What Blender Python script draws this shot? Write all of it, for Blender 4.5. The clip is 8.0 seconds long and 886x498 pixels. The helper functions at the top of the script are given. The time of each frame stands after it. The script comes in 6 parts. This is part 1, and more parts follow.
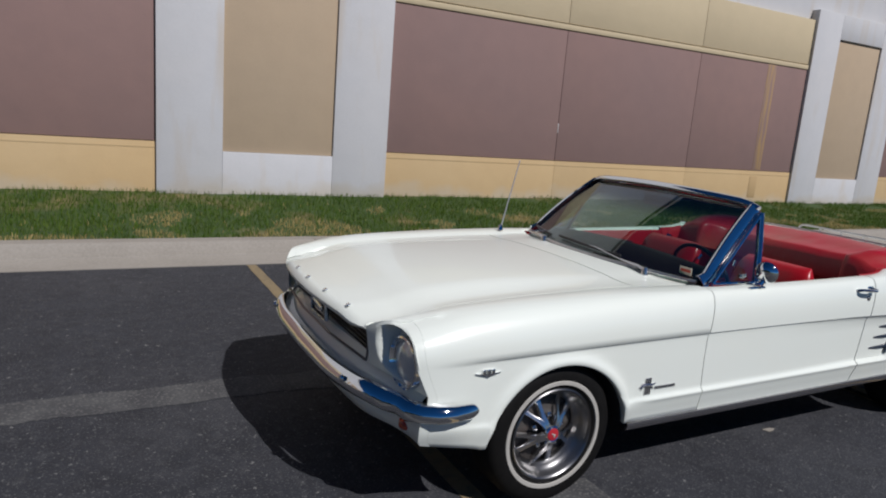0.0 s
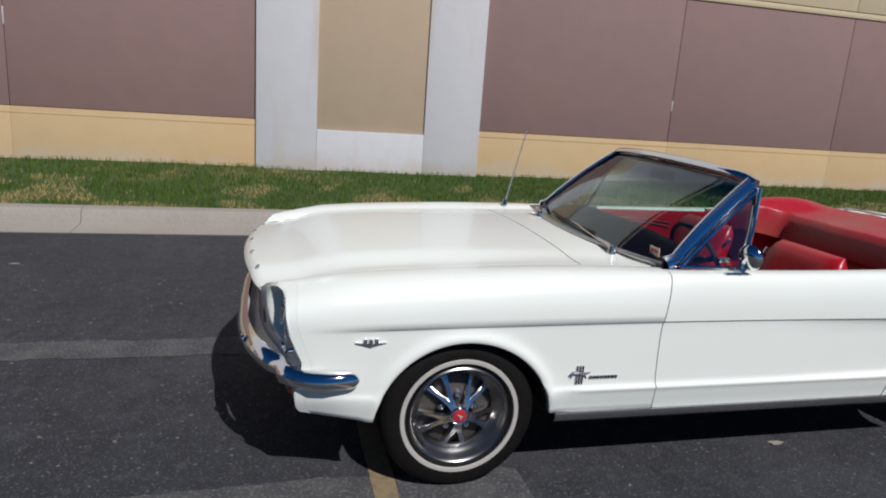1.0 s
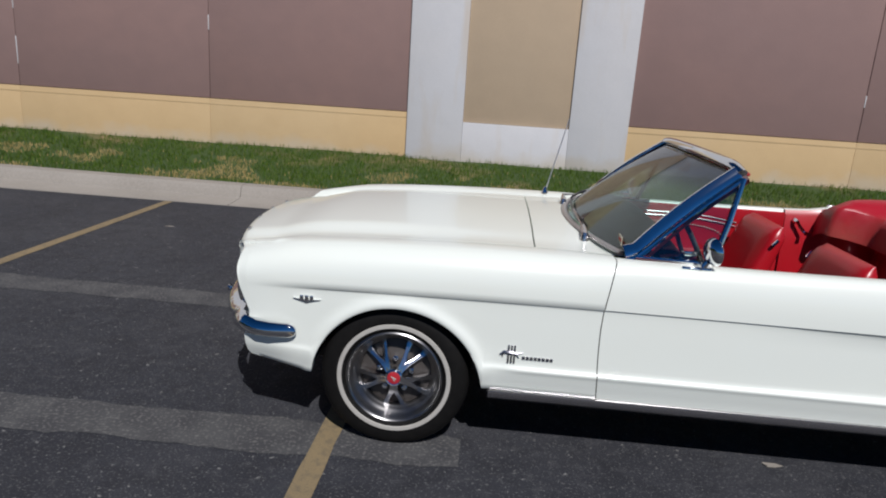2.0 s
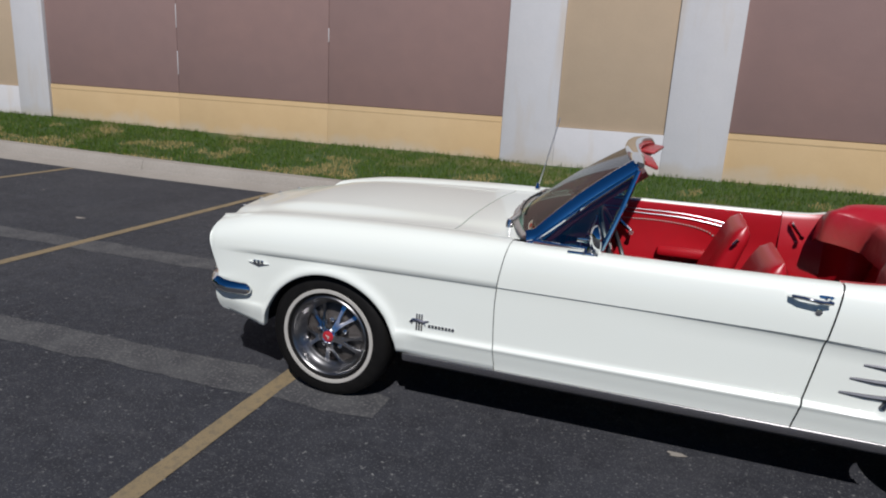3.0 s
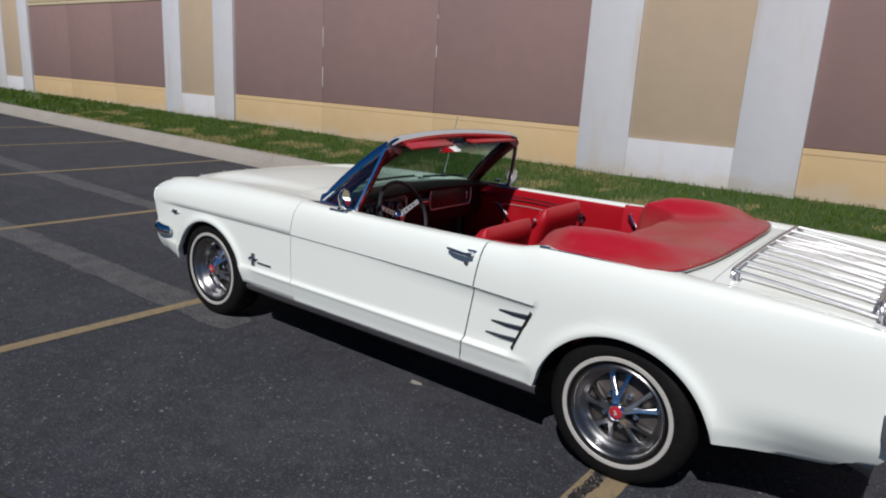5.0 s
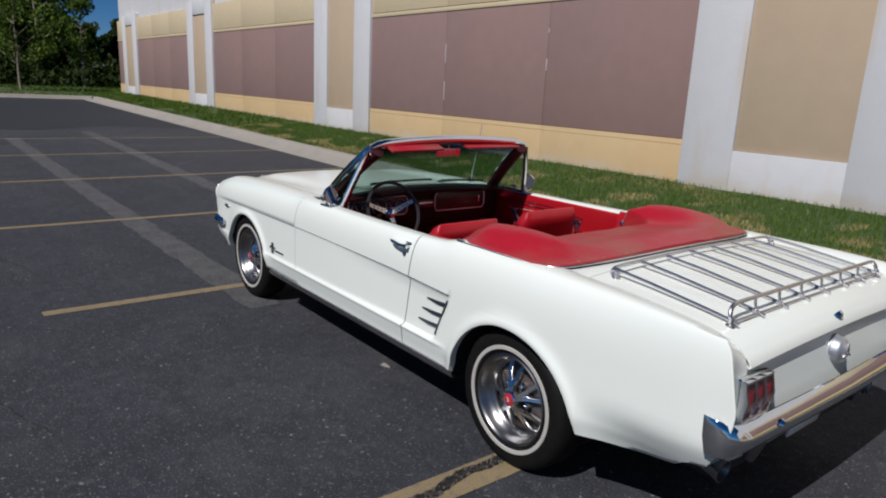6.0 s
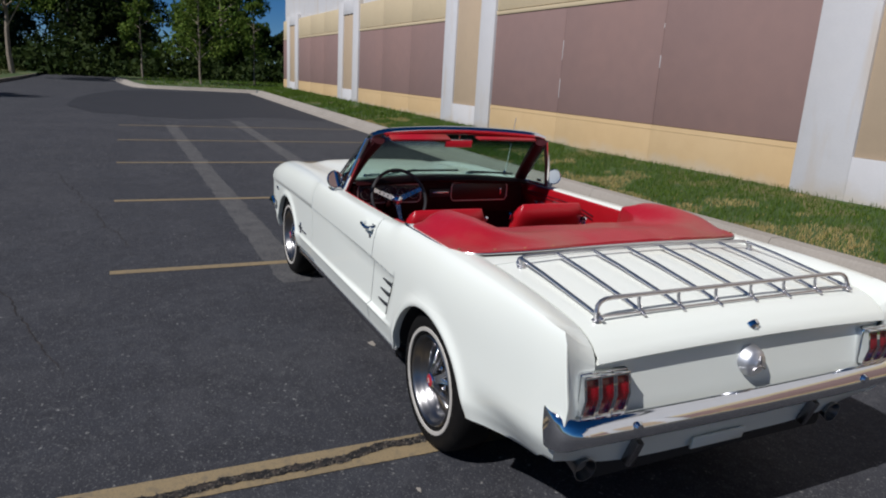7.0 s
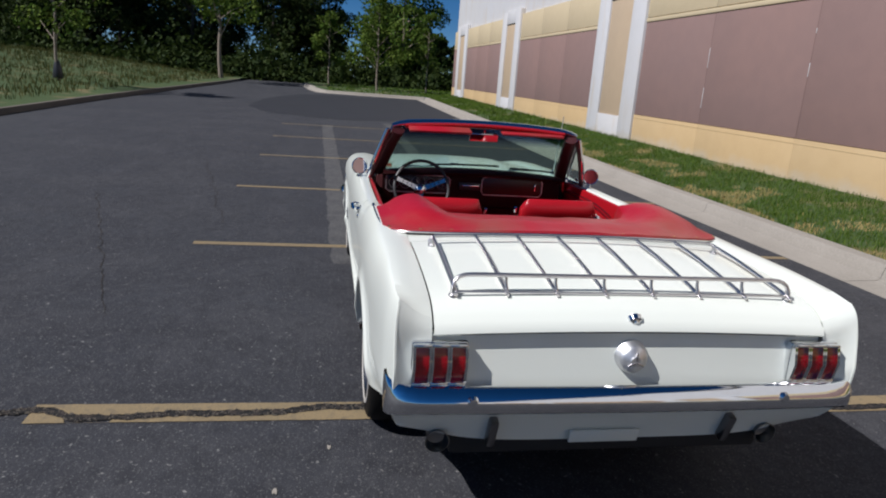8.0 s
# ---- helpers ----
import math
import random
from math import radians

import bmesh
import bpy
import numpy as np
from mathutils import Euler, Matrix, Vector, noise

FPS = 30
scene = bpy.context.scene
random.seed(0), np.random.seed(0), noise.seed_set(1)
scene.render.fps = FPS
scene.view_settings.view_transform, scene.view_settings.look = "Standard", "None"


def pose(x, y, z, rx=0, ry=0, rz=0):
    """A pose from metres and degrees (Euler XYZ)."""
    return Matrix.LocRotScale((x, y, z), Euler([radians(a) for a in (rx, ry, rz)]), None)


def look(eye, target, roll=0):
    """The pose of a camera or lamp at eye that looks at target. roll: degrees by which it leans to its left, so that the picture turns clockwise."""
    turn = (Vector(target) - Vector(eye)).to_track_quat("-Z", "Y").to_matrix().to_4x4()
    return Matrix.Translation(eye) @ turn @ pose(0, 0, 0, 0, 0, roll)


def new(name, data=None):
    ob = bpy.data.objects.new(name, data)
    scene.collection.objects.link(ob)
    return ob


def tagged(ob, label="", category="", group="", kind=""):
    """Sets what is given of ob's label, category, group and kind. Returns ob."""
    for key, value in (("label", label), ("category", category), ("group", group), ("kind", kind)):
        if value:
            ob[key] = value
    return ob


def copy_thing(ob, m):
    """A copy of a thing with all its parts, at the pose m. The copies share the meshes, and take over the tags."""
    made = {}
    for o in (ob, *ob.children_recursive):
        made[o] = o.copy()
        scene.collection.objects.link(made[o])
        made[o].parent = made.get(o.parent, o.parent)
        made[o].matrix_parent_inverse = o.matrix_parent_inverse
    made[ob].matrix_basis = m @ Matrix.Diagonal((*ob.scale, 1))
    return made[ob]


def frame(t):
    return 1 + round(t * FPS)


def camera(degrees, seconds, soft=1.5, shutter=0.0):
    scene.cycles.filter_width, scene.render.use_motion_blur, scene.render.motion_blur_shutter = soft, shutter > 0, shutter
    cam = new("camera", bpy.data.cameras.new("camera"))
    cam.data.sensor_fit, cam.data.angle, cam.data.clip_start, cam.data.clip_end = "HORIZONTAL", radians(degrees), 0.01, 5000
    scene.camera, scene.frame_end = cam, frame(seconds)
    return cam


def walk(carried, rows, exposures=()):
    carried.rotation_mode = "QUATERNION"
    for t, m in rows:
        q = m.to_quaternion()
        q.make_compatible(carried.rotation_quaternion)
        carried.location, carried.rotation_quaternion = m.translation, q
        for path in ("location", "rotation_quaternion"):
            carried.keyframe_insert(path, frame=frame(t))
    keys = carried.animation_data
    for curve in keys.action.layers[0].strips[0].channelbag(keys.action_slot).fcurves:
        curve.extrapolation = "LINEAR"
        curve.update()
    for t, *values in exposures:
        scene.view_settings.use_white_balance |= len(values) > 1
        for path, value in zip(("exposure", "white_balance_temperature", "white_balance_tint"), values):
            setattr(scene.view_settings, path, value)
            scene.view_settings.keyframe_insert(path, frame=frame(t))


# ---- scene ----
cam = camera(67.1, 8.0, 2.0)
PATH = [
    (0, (-1.655, -2.822, 1.527), (-0.718, -1.096, 1.146), 4.5),
    (0.5, (-1.206, -2.952, 1.505), (-0.478, -1.14, 1.071), 5.3),
    (1, (-0.701, -3.064, 1.497), (-0.203, -1.181, 1.041), 4.0),
    (1.5, (-0.209, -3.224, 1.518), (-0.035, -1.29, 1.039), 3.2),
    (1.7, (-0.002, -3.252, 1.495), (0.052, -1.315, 0.999), 3.8),
    (2.8, (1.219, -3.476, 1.528), (0.674, -1.614, 1.043), 2.5),
    (3, (1.407, -3.468, 1.522), (0.805, -1.628, 1.02), 3.2),
    (3.5, (1.974, -3.5, 1.531), (1.248, -1.7, 1.048), 2.8),
    (4, (2.549, -3.498, 1.546), (1.682, -1.762, 1.062), 3.2),
    (4.5, (3.081, -3.349, 1.538), (2.105, -1.685, 1.012), 3.9),
    (5, (3.628, -3.219, 1.548), (2.462, -1.669, 1.06), 3.3),
    (5.2, (3.827, -3.141, 1.543), (2.582, -1.655, 1.048), 3.1),
    (6.3, (4.776, -2.51, 1.572), (3.181, -1.397, 1.105), 2.9),
    (6.5, (4.881, -2.386, 1.563), (3.242, -1.344, 1.086), 3.1),
    (7, (5.146, -1.959, 1.572), (3.399, -1.122, 1.075), 3.3),
    (7.5, (5.429, -1.525, 1.564), (3.572, -0.959, 1.085), 2.8),
    (8, (5.576, -1.051, 1.532), (3.672, -0.694, 1.034), 4.2),
]
EXPOSURE = [(0, -0.22), (0.5, -0.06), (1.5, -0.12), (5, -0.12), (6.5, -0.06), (7.5, 0.08), (8, 0.18)]
walk(cam, [(t, look(eye, target, roll)) for t, eye, target, roll in PATH], EXPOSURE)

# ---- world, sun, exposure ----
SUN_FROM = Vector((0.26, -0.86, 1.0)).normalized()
world = bpy.data.worlds.new("sky")
scene.world = world
world.use_nodes = True
sky = world.node_tree.nodes.new("ShaderNodeTexSky")
sky.sky_type, sky.sun_disc = "NISHITA", False
sky.sun_elevation = math.asin(SUN_FROM.z)
sky.sun_rotation = math.atan2(SUN_FROM.x, SUN_FROM.y)
sky.altitude = 4500
sky.air_density, sky.dust_density, sky.ozone_density = 1.0, 0.0, 8.0
deep_blue = world.node_tree.nodes.new("ShaderNodeHueSaturation")
deep_blue.inputs["Saturation"].default_value = 1.18
world.node_tree.links.new(sky.outputs[0], deep_blue.inputs["Color"])
world.node_tree.links.new(deep_blue.outputs[0], world.node_tree.nodes["Background"].inputs[0])
world.node_tree.nodes["Background"].inputs[1].default_value = 0.050
sun_data = bpy.data.lights.new("sun", "SUN")
sun_data.energy, sun_data.angle, sun_data.color = 4.75, radians(0.55), (0.985, 0.965, 0.985)
sun = new("sun", sun_data)
sun.matrix_world = look(SUN_FROM * 50, (0, 0, 0))


# ---- materials ----
def material(name, base, rough=0.6, metal=0.0, coat=0.0, spots=(), bump=(), spec=0.5):
    """spots: (scale, amount, other colour) noise layers; bump: (scale, strength)."""
    m = bpy.data.materials.new(name)
    m.use_nodes = True
    nt = m.node_tree
    bsdf = nt.nodes["Principled BSDF"]
    bsdf.inputs["Roughness"].default_value = rough
    bsdf.inputs["Metallic"].default_value = metal
    bsdf.inputs["Coat Weight"].default_value = coat
    bsdf.inputs["Coat Roughness"].default_value = 0.04
    bsdf.inputs["Specular IOR Level"].default_value = spec
    bsdf.inputs["Base Color"].default_value = (*base, 1)
    geo = nt.nodes.new("ShaderNodeNewGeometry")
    last = None
    for scale, amount, other, *lim in spots:
        tex = nt.nodes.new("ShaderNodeTexNoise")
        tex.inputs["Detail"].default_value = 6
        if isinstance(scale, tuple):
            tex.inputs["Scale"].default_value = 1.0
            mul = nt.nodes.new("ShaderNodeVectorMath")
            mul.operation = "MULTIPLY"
            mul.inputs[1].default_value = scale
            nt.links.new(geo.outputs["Position"], mul.inputs[0])
            nt.links.new(mul.outputs[0], tex.inputs["Vector"])
        else:
            tex.inputs["Scale"].default_value = scale
            nt.links.new(geo.outputs["Position"], tex.inputs["Vector"])
        ramp = nt.nodes.new("ShaderNodeMapRange")
        ramp.inputs[1].default_value, ramp.inputs[2].default_value = lim if lim else (0.35, 0.7)
        ramp.inputs[4].default_value = amount
        nt.links.new(tex.outputs[0], ramp.inputs[0])
        mix = nt.nodes.new("ShaderNodeMix")
        mix.data_type = "RGBA"
        nt.links.new(ramp.outputs[0], mix.inputs[0])
        if last:
            nt.links.new(last, mix.inputs[6])
        else:
            mix.inputs[6].default_value = (*base, 1)
        mix.inputs[7].default_value = (*other, 1)
        last = mix.outputs[2]
    if last:
        nt.links.new(last, bsdf.inputs["Base Color"])
    prev = None
    for scale, strength in bump:
        tex = nt.nodes.new("ShaderNodeTexNoise")
        tex.inputs["Scale"].default_value = scale
        tex.inputs["Detail"].default_value = 8
        nt.links.new(geo.outputs["Position"], tex.inputs["Vector"])
        b = nt.nodes.new("ShaderNodeBump")
        b.inputs["Strength"].default_value = strength
        b.inputs["Distance"].default_value = 0.3 / scale
        nt.links.new(tex.outputs[0], b.inputs["Height"])
        if prev:
            nt.links.new(prev, b.inputs["Normal"])
        prev = b.outputs[0]
    if prev:
        nt.links.new(prev, bsdf.inputs["Normal"])
    return m


PAINT = material("white_paint", (0.745, 0.775, 0.705), 0.30, coat=0.5, spots=((3.0, 0.3, (0.735, 0.748, 0.665)),))
CHROME = material("chrome", (0.80, 0.81, 0.82), 0.045, 1.0, spots=((40, 0.3, (0.70, 0.71, 0.73)),))
BRUSHED = material("dull_bright_moulding", (0.66, 0.64, 0.62), 0.38, 1.0, spots=((60, 0.4, (0.52, 0.50, 0.48)),))
STEEL = material("brushed_steel", (0.62, 0.60, 0.60), 0.22, 1.0)
# Bright metal darkened in its colour for the dark reflections and shade on it.
DARK_METAL = material("dark_reflection_metal", (0.20, 0.20, 0.21), 0.3, 1.0)
RUBBER = material("tyre_rubber", (0.0065, 0.0062, 0.006), 0.6, spots=((25, 0.5, (0.012, 0.011, 0.010)),), bump=((120, 0.2),), spec=0.12)
WHITEWALL = material("whitewall", (0.42, 0.40, 0.36), 0.6, spots=((30, 0.4, (0.33, 0.31, 0.27)),))
AERIAL = material("satin_metal", (0.75, 0.75, 0.75), 0.45, 1.0)
RACK_METAL = material("satin_steel", (0.64, 0.62, 0.62), 0.30, 1.0, spots=((30, 0.4, (0.48, 0.46, 0.46)),))
SPOKE_CHROME = material("spoke_chrome", (0.70, 0.69, 0.69), 0.20, 1.0)
BRASS = material("brass_snap", (0.55, 0.38, 0.15), 0.3, 1.0)
PILLAR_RED = material("dark_red_trim", (0.045, 0.003, 0.005), 0.5)
BADGE = material("badge_metal", (0.40, 0.39, 0.42), 0.25, 1.0)
DRUM = material("charcoal_wheel_paint", (0.050, 0.044, 0.040), 0.55, spots=((40, 0.5, (0.030, 0.024, 0.021)), (9, 0.5, (0.070, 0.040, 0.030), 0.55, 0.7)))
RIM_CHROME = material("dulled_chrome", (0.25, 0.245, 0.24), 0.30, 1.0, spots=((30, 0.4, (0.22, 0.22, 0.23)),))
DARK = material("dark_gap", (0.012, 0.012, 0.013), 0.7)
BLACK = material("black_trim", (0.018, 0.018, 0.02), 0.4)
VINYL = material("red_vinyl", (0.37, 0.005, 0.012), 0.33, spots=((14, 0.4, (0.30, 0.006, 0.011)), (3, 0.4, (0.33, 0.012, 0.016))), bump=((260, 0.10),), spec=0.5)
# Brown blotches paint the wall's sheen onto the faded red vinyl.
VINYL_SHEEN = material("faded_sheen_red_vinyl", (0.35, 0.006, 0.018), 0.37, spots=((2.2, 0.85, (0.28, 0.068, 0.050), 0.44, 0.64), (40, 0.3, (0.36, 0.02, 0.026))), bump=((180, 0.2), (14, 0.15)))
VINYL_DARK = material("dark_red_dash", (0.016, 0.0014, 0.0020), 0.55, bump=((300, 0.15),), spec=0.16)
CARPET = material("dark_red_carpet", (0.05, 0.004, 0.006), 0.95, bump=((500, 0.5),))
RED_LENS = material("red_lens", (0.25, 0.001, 0.006), 0.14, coat=0.8, spots=((60, 0.5, (0.15, 0.001, 0.004)),))
AMBER = material("amber_lens", (0.45, 0.06, 0.02), 0.2, coat=0.5)
RED_CAP = material("red_enamel", (0.40, 0.02, 0.03), 0.3, coat=0.5)
LAMP_GLASS = material("lamp_glass", (0.55, 0.60, 0.63), 0.12, 0.35, coat=1.0)
DIAL = material("dial_face", (0.03, 0.035, 0.04), 0.25)
WOOD = material("walnut_trim", (0.016, 0.004, 0.003), 0.35, spots=((60, 0.6, (0.028, 0.008, 0.005)),))
PAPER = material("sticker_paper", (0.62, 0.55, 0.42), 0.6)
STICKER_RED = material("sticker_red", (0.55, 0.06, 0.03), 0.6)
MIRROR = material("mirror_glass", (0.85, 0.85, 0.86), 0.02, 1.0)

# tinted glass with a blue shade band along the top
GLASS = bpy.data.materials.new("tinted_glass")
GLASS.use_nodes = True
_n = GLASS.node_tree
_b = _n.nodes["Principled BSDF"]
_g = _n.nodes.new("ShaderNodeBsdfGlossy")
_g.inputs["Roughness"].default_value = 0.02
_t = _n.nodes.new("ShaderNodeBsdfTransparent")
_z = _n.nodes.new("ShaderNodeNewGeometry")
_s = _n.nodes.new("ShaderNodeSeparateXYZ")
_n.links.new(_z.outputs["Position"], _s.inputs[0])
_r = _n.nodes.new("ShaderNodeMapRange")
_r.interpolation_type = "SMOOTHSTEP"
_r.inputs[1].default_value, _r.inputs[2].default_value = 1.09, 1.19
_n.links.new(_s.outputs[2], _r.inputs[0])
_c = _n.nodes.new("ShaderNodeMix")
_c.data_type = "RGBA"
_c.inputs[6].default_value, _c.inputs[7].default_value = (0.70, 0.83, 0.79, 1), (0.16, 0.24, 0.38, 1)
_n.links.new(_r.outputs[0], _c.inputs[0])
_n.links.new(_c.outputs[2], _t.inputs[0])
_l = _n.nodes.new("ShaderNodeLayerWeight")
_l.inputs[0].default_value = 0.5
_p = _n.nodes.new("ShaderNodeMath")
_p.operation = "POWER"
_p.inputs[1].default_value = 4.0
_f = _n.nodes.new("ShaderNodeMath")
_f.operation = "MULTIPLY_ADD"
_f.inputs[1].default_value, _f.inputs[2].default_value = 0.70, 0.09
_n.links.new(_l.outputs["Facing"], _p.inputs[0])
_n.links.new(_p.outputs[0], _f.inputs[0])
_m = _n.nodes.new("ShaderNodeMixShader")
_n.links.new(_f.outputs[0], _m.inputs[0])
_n.links.new(_t.outputs[0], _m.inputs[1])
_n.links.new(_g.outputs[0], _m.inputs[2])
_n.links.new(_m.outputs[0], _n.nodes["Material Output"].inputs[0])

VENT_GLASS = GLASS.copy()
VENT_GLASS.name = "vent_glass"
for _q in VENT_GLASS.node_tree.nodes:
    if _q.type == "MATH" and _q.operation == "MULTIPLY_ADD":
        _q.inputs[1].default_value, _q.inputs[2].default_value = 0.30, 0.15

ASPHALT = material("asphalt", (0.024, 0.027, 0.035), 0.85,
                   spots=((0.35, 0.8, (0.037, 0.039, 0.047)), ((0.12, 2.2, 1.0), 0.65, (0.049, 0.050, 0.057), 0.48, 0.68), ((1.6, 0.3, 1.0), 0.55, (0.016, 0.017, 0.023), 0.5, 0.66), (2.2, 0.8, (0.017, 0.018, 0.024)), (0.8, 0.6, (0.042, 0.043, 0.049), 0.5, 0.62), (7, 0.6, (0.014, 0.015, 0.020), 0.48, 0.62), (16, 0.6, (0.060, 0.061, 0.066), 0.54, 0.68), (30, 0.95, (0.22, 0.217, 0.208), 0.665, 0.69), (55, 0.8, (0.19, 0.186, 0.178), 0.635, 0.69), (95, 0.85, (0.12, 0.12, 0.12), 0.57, 0.66), (240, 0.85, (0.006, 0.006, 0.008), 0.44, 0.66)),
                   bump=((110, 1.0), (14, 0.3)))
ASPHALT_DARK = material("fresh_asphalt", (0.013, 0.014, 0.018), 0.8, spots=((1.2, 0.6, (0.018, 0.019, 0.023)), (120, 0.6, (0.07, 0.07, 0.07), 0.6, 0.72)), bump=((140, 0.5),))
SCAR = material("worn_pale_asphalt", (0.066, 0.066, 0.066), 0.9, spots=((6, 0.85, (0.04, 0.04, 0.043), 0.38, 0.6), (70, 0.7, (0.16, 0.155, 0.145), 0.52, 0.68)), bump=((120, 0.6),))
LINE = material("worn_yellow_paint", (0.235, 0.175, 0.092), 0.8, spots=((22, 0.45, (0.085, 0.075, 0.060), 0.52, 0.66), (3, 0.5, (0.165, 0.128, 0.075)), (160, 0.6, (0.085, 0.075, 0.06), 0.55, 0.66)), bump=((120, 0.5),))
CRACK = material("crack_filler", (0.006, 0.0055, 0.0055), 0.95, spots=((26, 0.8, (0.040, 0.030, 0.024), 0.5, 0.62), (85, 0.7, (0.11, 0.09, 0.07), 0.58, 0.68)), bump=((60, 1.0), (160, 0.8)))
CONCRETE = material("kerb_concrete", (0.27, 0.245, 0.21), 0.85, spots=((1.5, 0.6, (0.20, 0.18, 0.15)), (45, 0.5, (0.33, 0.30, 0.26))), bump=((90, 0.4),))
# Darker, dirty copy of the concrete; the kerb's shade is in its colour.
KERB_SHADE_DIRT = material("shaded_dirty_kerb_concrete", (0.13, 0.112, 0.09), 0.9, spots=((2.0, 0.7, (0.08, 0.068, 0.055)), (40, 0.4, (0.18, 0.16, 0.13))), bump=((90, 0.4),))
SOIL = material("turf_soil", (0.040, 0.070, 0.015), 0.95, spots=((1.1, 0.9, (0.23, 0.165, 0.075), 0.56, 0.70), (9, 0.6, (0.032, 0.055, 0.013))), bump=((40, 0.8),))


def wall_paint(name, base, stain, amount=0.5, drip=None, foot=None):
    """Rolled masonry paint; drip: colour of run-down stains, foot: colour of the soil splash along the base."""
    layers = [(0.4, amount, stain), (3.5, 0.35, tuple(c * 0.88 for c in base)), (60, 0.25, tuple(c * 1.12 for c in base)), ((0.9, 0.9, 0.16), 0.18, tuple(c * 0.90 for c in base), 0.5, 0.7)]
    if drip:
        layers.append(((3.2, 3.2, 0.5), 0.45, drip, 0.56, 0.72))
    m = material(name, base, 0.85, spots=tuple(layers), bump=((70, 0.25), (6, 0.06)), spec=0.25)
    if foot:
        nt = m.node_tree
        bsdf = nt.nodes["Principled BSDF"]
        geo = nt.nodes.new("ShaderNodeNewGeometry")
        sep = nt.nodes.new("ShaderNodeSeparateXYZ")
        nt.links.new(geo.outputs["Position"], sep.inputs[0])
        tex = nt.nodes.new("ShaderNodeTexNoise")
        tex.inputs["Scale"].default_value, tex.inputs["Detail"].default_value = 2.4, 7
        nt.links.new(geo.outputs["Position"], tex.inputs["Vector"])
        add = nt.nodes.new("ShaderNodeMath")
        add.operation = "MULTIPLY_ADD"
        add.inputs[1].default_value = 0.55
        nt.links.new(tex.outputs[0], add.inputs[0])
        nt.links.new(sep.outputs[2], add.inputs[2])
        rng_node = nt.nodes.new("ShaderNodeMapRange")
        rng_node.inputs[1].default_value, rng_node.inputs[2].default_value = 0.84, 0.66
        rng_node.inputs[4].default_value = 0.6
        nt.links.new(add.outputs[0], rng_node.inputs[0])
        mix = nt.nodes.new("ShaderNodeMix")
        mix.data_type = "RGBA"
        nt.links.new(rng_node.outputs[0], mix.inputs[0])
        nt.links.new(bsdf.inputs["Base Color"].links[0].from_socket, mix.inputs[6])
        mix.inputs[7].default_value = (*foot, 1)
        nt.links.new(mix.outputs[2], bsdf.inputs["Base Color"])
    return m


W_RED = wall_paint("mauve_brown_wall_paint", (0.225, 0.150, 0.136), (0.262, 0.163, 0.140), 0.7)
W_YELLOW = wall_paint("ochre_wall_paint", (0.49, 0.345, 0.18), (0.51, 0.385, 0.225), foot=(0.46, 0.40, 0.31))
W_WHITE = wall_paint("off_white_wall_paint", (0.52, 0.52, 0.525), (0.52, 0.48, 0.43), 0.4, drip=(0.47, 0.38, 0.27), foot=(0.46, 0.40, 0.31))
W_BEIGE = wall_paint("beige_wall_paint", (0.42, 0.325, 0.225), (0.45, 0.33, 0.21))
W_CREAM = wall_paint("cream_wall_paint", (0.52, 0.43, 0.28), (0.50, 0.40, 0.26))
W_STAIN = material("rust_streak", (0.34, 0.215, 0.10), 0.85, spots=(((16, 1, 1.2), 0.95, (0.235, 0.155, 0.135), 0.42, 0.58),))
W_FADED = wall_paint("faded_ochre_patch", (0.44, 0.305, 0.155), (0.40, 0.27, 0.14))
ROOFING = material("roof_membrane", (0.35, 0.34, 0.33), 0.9, spots=((2, 0.5, (0.3, 0.29, 0.28)),))


# ---- mesh helpers ----
def curve(*pts):
    """A smooth monotone curve through (x, value) points."""
    xs, ys = [p[0] for p in pts], [p[1] for p in pts]
    n = len(xs)
    d = [(ys[i + 1] - ys[i]) / (xs[i + 1] - xs[i]) for i in range(n - 1)]
    m = [d[0]] + [0 if d[i - 1] * d[i] <= 0 else 2 * d[i - 1] * d[i] / (d[i - 1] + d[i]) for i in range(1, n - 1)] + [d[-1]]

    def f(x):
        if x <= xs[0]:
            return ys[0]
        if x >= xs[-1]:
            return ys[-1]
        i = max(k for k in range(n - 1) if xs[k] <= x)
        h = xs[i + 1] - xs[i]
        t = (x - xs[i]) / h
        return (2 * t**3 - 3 * t**2 + 1) * ys[i] + (t**3 - 2 * t**2 + t) * h * m[i] + (-2 * t**3 + 3 * t**2) * ys[i + 1] + (t**3 - t**2) * h * m[i + 1]
    return f


def smooth(a, b, x):
    t = min(1, max(0, (x - a) / (b - a)))
    return t * t * (3 - 2 * t)


def span(a, b, n):
    return [a + (b - a) * i / (n - 1) for i in range(n)]


